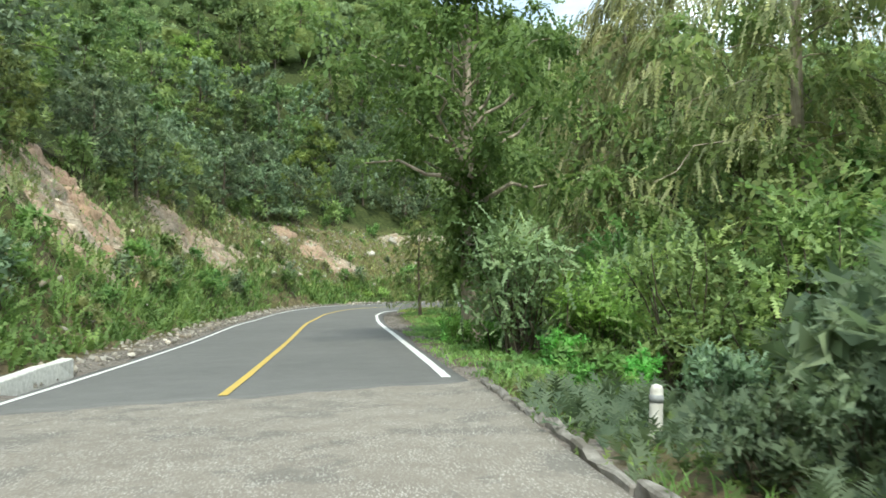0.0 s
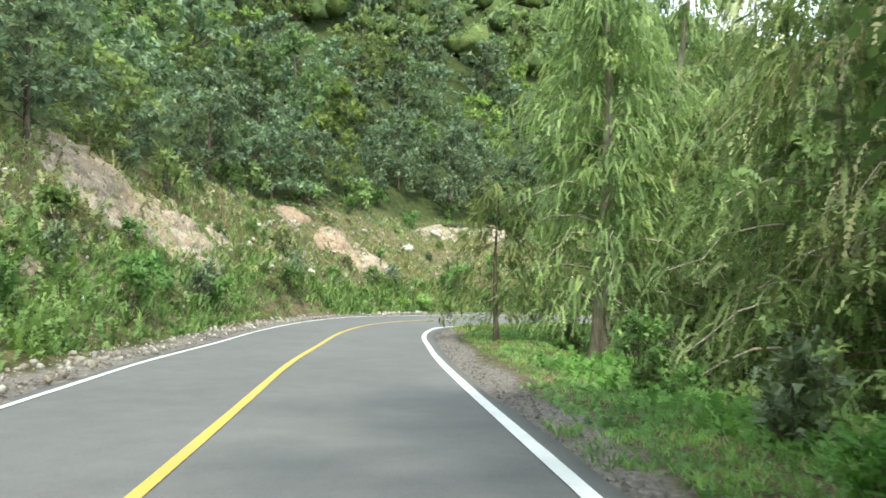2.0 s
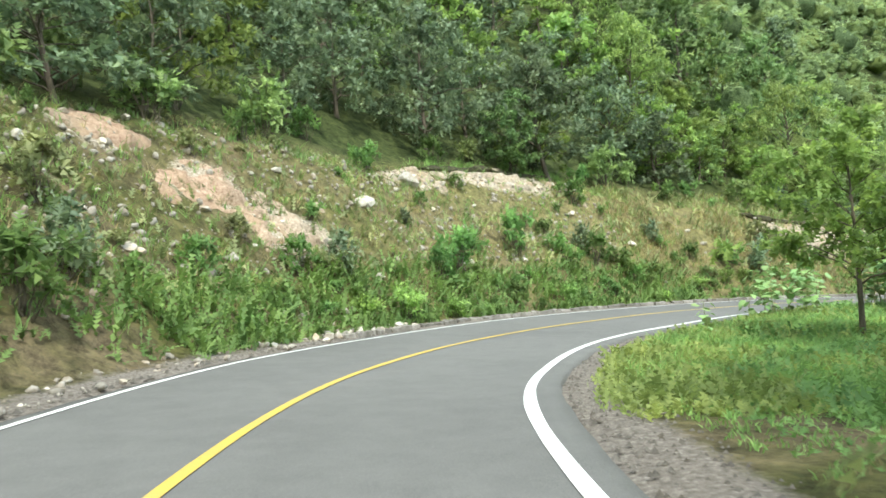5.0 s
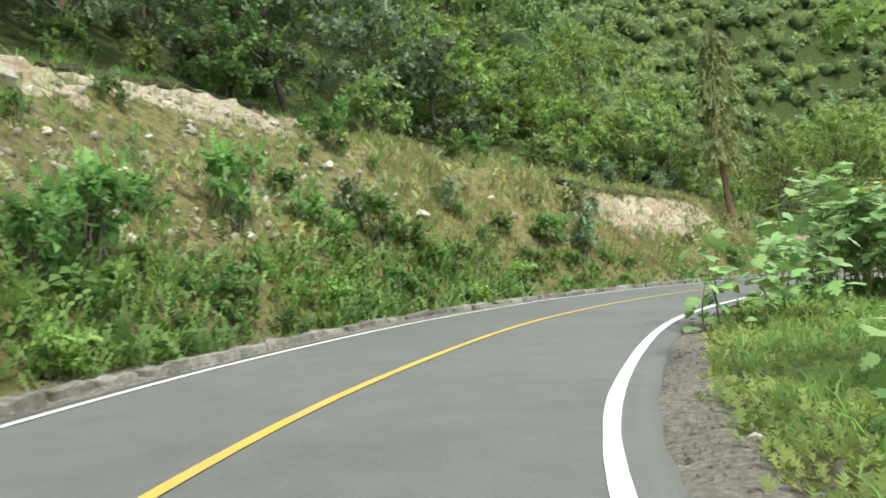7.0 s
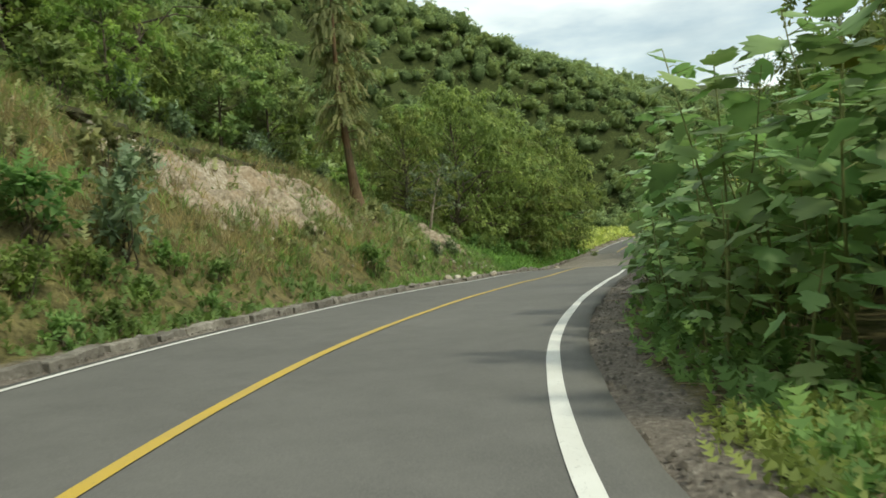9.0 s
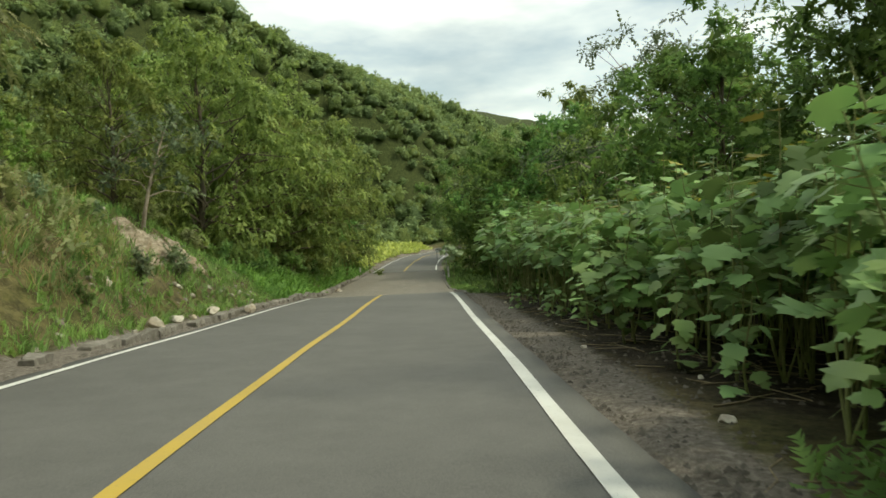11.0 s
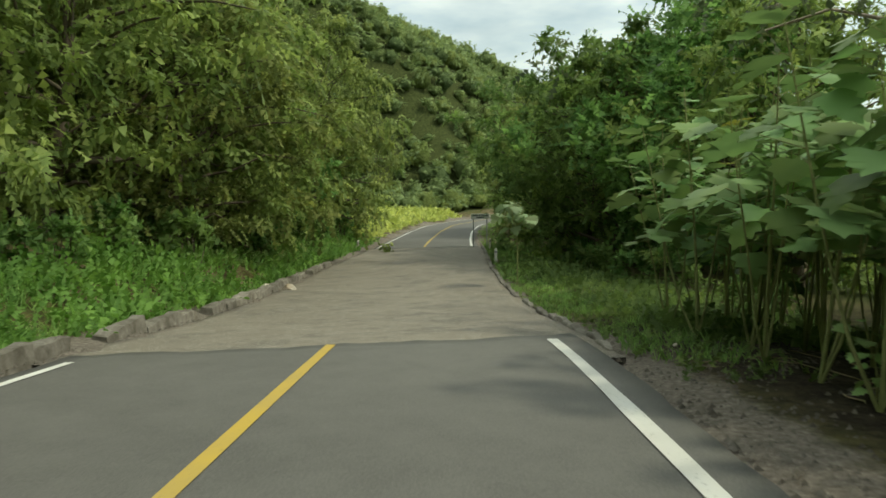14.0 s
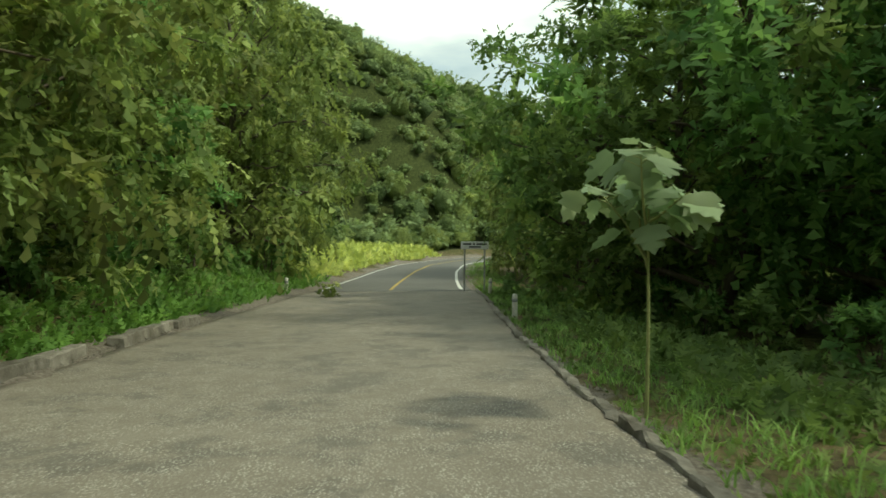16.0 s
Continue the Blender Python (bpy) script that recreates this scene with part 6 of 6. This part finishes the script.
gravel([(12, 126, 3.45, 4.5, 55, 0.035), (12, 63, -3.2, -4.2, 40, 0.05), (100, 128.2, 4.2, 7.5, 18, 0.04), (63, 160.8, -3.12, -3.35, 50, 0.025), (126, 163.5, 3.72, 4.1, 40, 0.03)], 181)


# ---- kerbs: each stone is a part ----
def kerb_mesh(seed, length, width, height):
    """One weathered kerb stone, its top edges worn."""
    rng = np.random.RandomState(seed)
    bm = bmesh.new()
    bmesh.ops.create_cube(bm, size=1.0)
    bmesh.ops.subdivide_edges(bm, edges=[e for e in bm.edges if abs(e.verts[0].co.y - e.verts[1].co.y) > 0.5], cuts=4)
    for v in bm.verts:
        worn = 0.8 if v.co.z > 0 else 1.0
        v.co = Vector((v.co.x * width * worn, v.co.y * length, (v.co.z + 0.5) * height - 0.12)) + Vector(rng.normal(size=3) * 0.013)
    bmesh.ops.bevel(bm, geom=[e for e in bm.edges if e.calc_length() > 0.01 and min(v.co.z for v in e.verts) > 0.02 and e.is_manifold and e.calc_face_angle(0) > 0.7], offset=0.02, segments=1, affect="EDGES")
    me = bpy.data.meshes.new("kerb_stone")
    bm.to_mesh(me)
    bm.free()
    me.materials.append(M_KERB)
    return me


def kerb(s0, s1, off, lengths, width, height, label, seed, gaps=0.06):
    rng = random.Random(seed)
    root = empty("kerb", *at_road(s0, off), gz(*at_road(s0, off)))
    shapes = {l: [kerb_mesh(seed + k * 10 + int(l * 100), l, width, height) for k in range(3)] for l in lengths}
    s = s0
    while s < s1:
        l = rng.choice(lengths)
        if rng.random() > gaps:
            mid = s + l / 2
            x, y = at_road(mid, off + rng.uniform(-0.04, 0.04))
            tx, ty = np.interp(mid, STA, TAN[:, 0]), np.interp(mid, STA, TAN[:, 1])
            ob = part("kerb_stone", rng.choice(shapes[l]), root)
            zz = float(np.interp(mid, STA, ROAD[:, 2]) - bank(mid) * off) + rng.uniform(-0.025, 0.01)
            ob.matrix_local = root.matrix_basis.inverted() @ Matrix.LocRotScale((x, y, zz), Euler((rng.uniform(-0.02, 0.02), rng.uniform(-0.06, 0.06), math.atan2(ty, tx) - math.pi / 2 + rng.uniform(-0.03, 0.03))), None)
        s += l + rng.uniform(0.01, 0.05)
    tagged(root, label, "kerb", kind="structure")


kerb(63, 123.5, -3.45, (0.5, 0.7, 0.95, 1.25), 0.26, 0.25, "low weathered stone kerb along the grassy slope", 141)
kerb(123.5, 148.5, -3.42, (0.9, 1.2, 1.5), 0.32, 0.32, "broken concrete kerb stones at the road's edge", 142, 0.25)
kerb(125.4, 163.5, 3.62, (0.8, 1.1, 1.4), 0.15, 0.165, "worn concrete kerb along the grass verge", 143, 0.04)
kerb(-6, 10.6, 3.66, (0.8, 1.1, 1.4), 0.12, 0.165, "thin worn concrete kerb beside the bushes", 144, 0.05)


def headwall(s0, s1, off):
    x0, x1 = at_road(s0, off), at_road(s1, off)
    c = (x0 + x1) / 2
    d = x1 - x0
    me = kerb_mesh(151, float(np.hypot(*d)), 0.3, 0.36)
    me.materials.clear()
    me.materials.append(M_POST)
    ob = new("culvert_headwall", me)
    ob.matrix_world = Matrix.LocRotScale((c[0], c[1], float(np.interp((s0 + s1) / 2, STA, ROAD[:, 2])) - 0.05), Euler((0, 0, math.atan2(d[1], d[0]) - math.pi / 2)), None)
    tagged(ob, "low weathered concrete headwall beside the road", "low wall")


headwall(11.3, 14.6, -3.36)


# ---- marker posts and the sign ----
def marker_post(x, y, height, radius, label, tilt=0.0):
    root = empty("marker_post", x, y, gz(x, y))
    root.rotation_euler = (tilt, tilt * 0.5, x)
    k = np.array([-0.2, 0.0, 0.5, 0.9, 0.97, 1.0])
    v, q = tube(np.c_[np.zeros(6), np.zeros(6), k * height], radius * np.array([1.05, 1.05, 1, 0.96, 0.75, 0.05]), 10)
    part("shaft", mesh_of("shaft", v, q, M_POST, False), root)
    v, q = tube(np.c_[np.zeros(4), np.zeros(4), np.array([0.66, 0.661, 0.80, 0.801]) * height], radius * np.array([0.9, 1.07, 1.07, 0.9]), 10)
    part("band", mesh_of("band", v, q, M_STEEL, False), root, "faded grey painted band")
    tagged(root, label, "marker post", "marker posts along the verge")


marker_post(1.8, 7.1, 0.5, 0.062, "short whitewashed marker post among bushes", 0.06)
marker_post(71.0, 101.3, 0.62, 0.07, "short white marker post on the verge")
marker_post(81.5, 105.4, 0.62, 0.07, "short white marker post on the verge", 0.03)
marker_post(77.4, 112.1, 0.6, 0.07, "short white marker post in the weeds", -0.04)


def road_sign(x, y, face, width, height, foot):
    root = empty("road_sign", x, y, gz(x, y))
    root.rotation_euler = (0, 0, face)
    me = bpy.data.meshes.new("board")
    bm = bmesh.new()
    bmesh.ops.create_cube(bm, size=1.0)
    for v in bm.verts:
        v.co = Vector((v.co.x * width, v.co.y * 0.03, v.co.z * height + foot + height / 2))
    bmesh.ops.bevel(bm, geom=bm.edges[:], offset=0.008, segments=1, affect="EDGES")
    bm.to_mesh(me)
    bm.free()
    me.materials.append(M_SIGN)
    board = part("board", me, root, "white board with two lines of lettering")
    rng = random.Random(4)
    for row, words in ((0.66, (0.30, 0.07, 0.36)), (0.30, (0.42,))):
        span = sum(words) + 0.06 * (len(words) - 1)
        at = -span / 2
        for w in words:
            bar = bmesh.new()
            bmesh.ops.create_cube(bar, size=1.0)
            for v in bar.verts:
                v.co = Vector(((at + w / 2) * width + v.co.x * w * width, -0.019 + v.co.y * 0.006, foot + row * height + v.co.z * height * 0.2))
            mb = bpy.data.meshes.new("lettering_bar")
            bar.to_mesh(mb)
            bar.free()
            mb.materials.append(M_INK)
            part("lettering_bar", mb, board)
            at += w + 0.06
    for px in (-width * 0.36, width * 0.36):
        v, q = tube(np.array([(px, 0.04, -0.2), (px, 0.04, foot * 0.5), (px, 0.04, foot + height * 0.9)]), [0.035] * 3, 8)
        part("post", mesh_of("post", v, q, M_STEEL, True), root)
    tagged(root, "white roadside sign board on two posts", "road sign")


boulder(-1.05, 13.4, 0.3, "white stone at the end of the edge line", 0.02, (1.3, 0.9, 0.5), 5)
road_sign(82.8, 106.5, radians(-66), 1.15, 0.32, 1.75)


# ---- dry stalks lying under the tree marigolds ----
def stalk_litter(areas, seed):
    rng = np.random.RandomState(seed)
    parts = []
    for s0, s1, o0, o1, n in areas:
        for s, o in zip(rng.uniform(s0, s1, n), rng.uniform(o0, o1, n)):
            x, y = at_road(s, o)
            a, l = rng.uniform(0, 6.28), rng.uniform(0.25, 1.1)
            q = np.linspace(-0.5, 0.5, 4)
            px, py = x + np.cos(a) * l * q, y + np.sin(a) * l * q + 0.04 * np.sin(q * 7 + a)
            r = rng.uniform(0.004, 0.010)
            parts.append(tube(np.c_[px, py, ground_z(px, py) + r + rng.uniform(0, 0.05) * (q + 0.5)], [r, r, r * 0.9, r * 0.6], 5))
    tagged(new("stalk_litter", mesh_of("stalk_litter", *join(parts), M_DRYSTALK, True)), "dry broken stalks lying on the bare soil", "plant litter", kind="stuff")


stalk_litter([(100, 126, 4.5, 9.0, 230), (82, 98, 3.9, 5.0, 40)], 201)
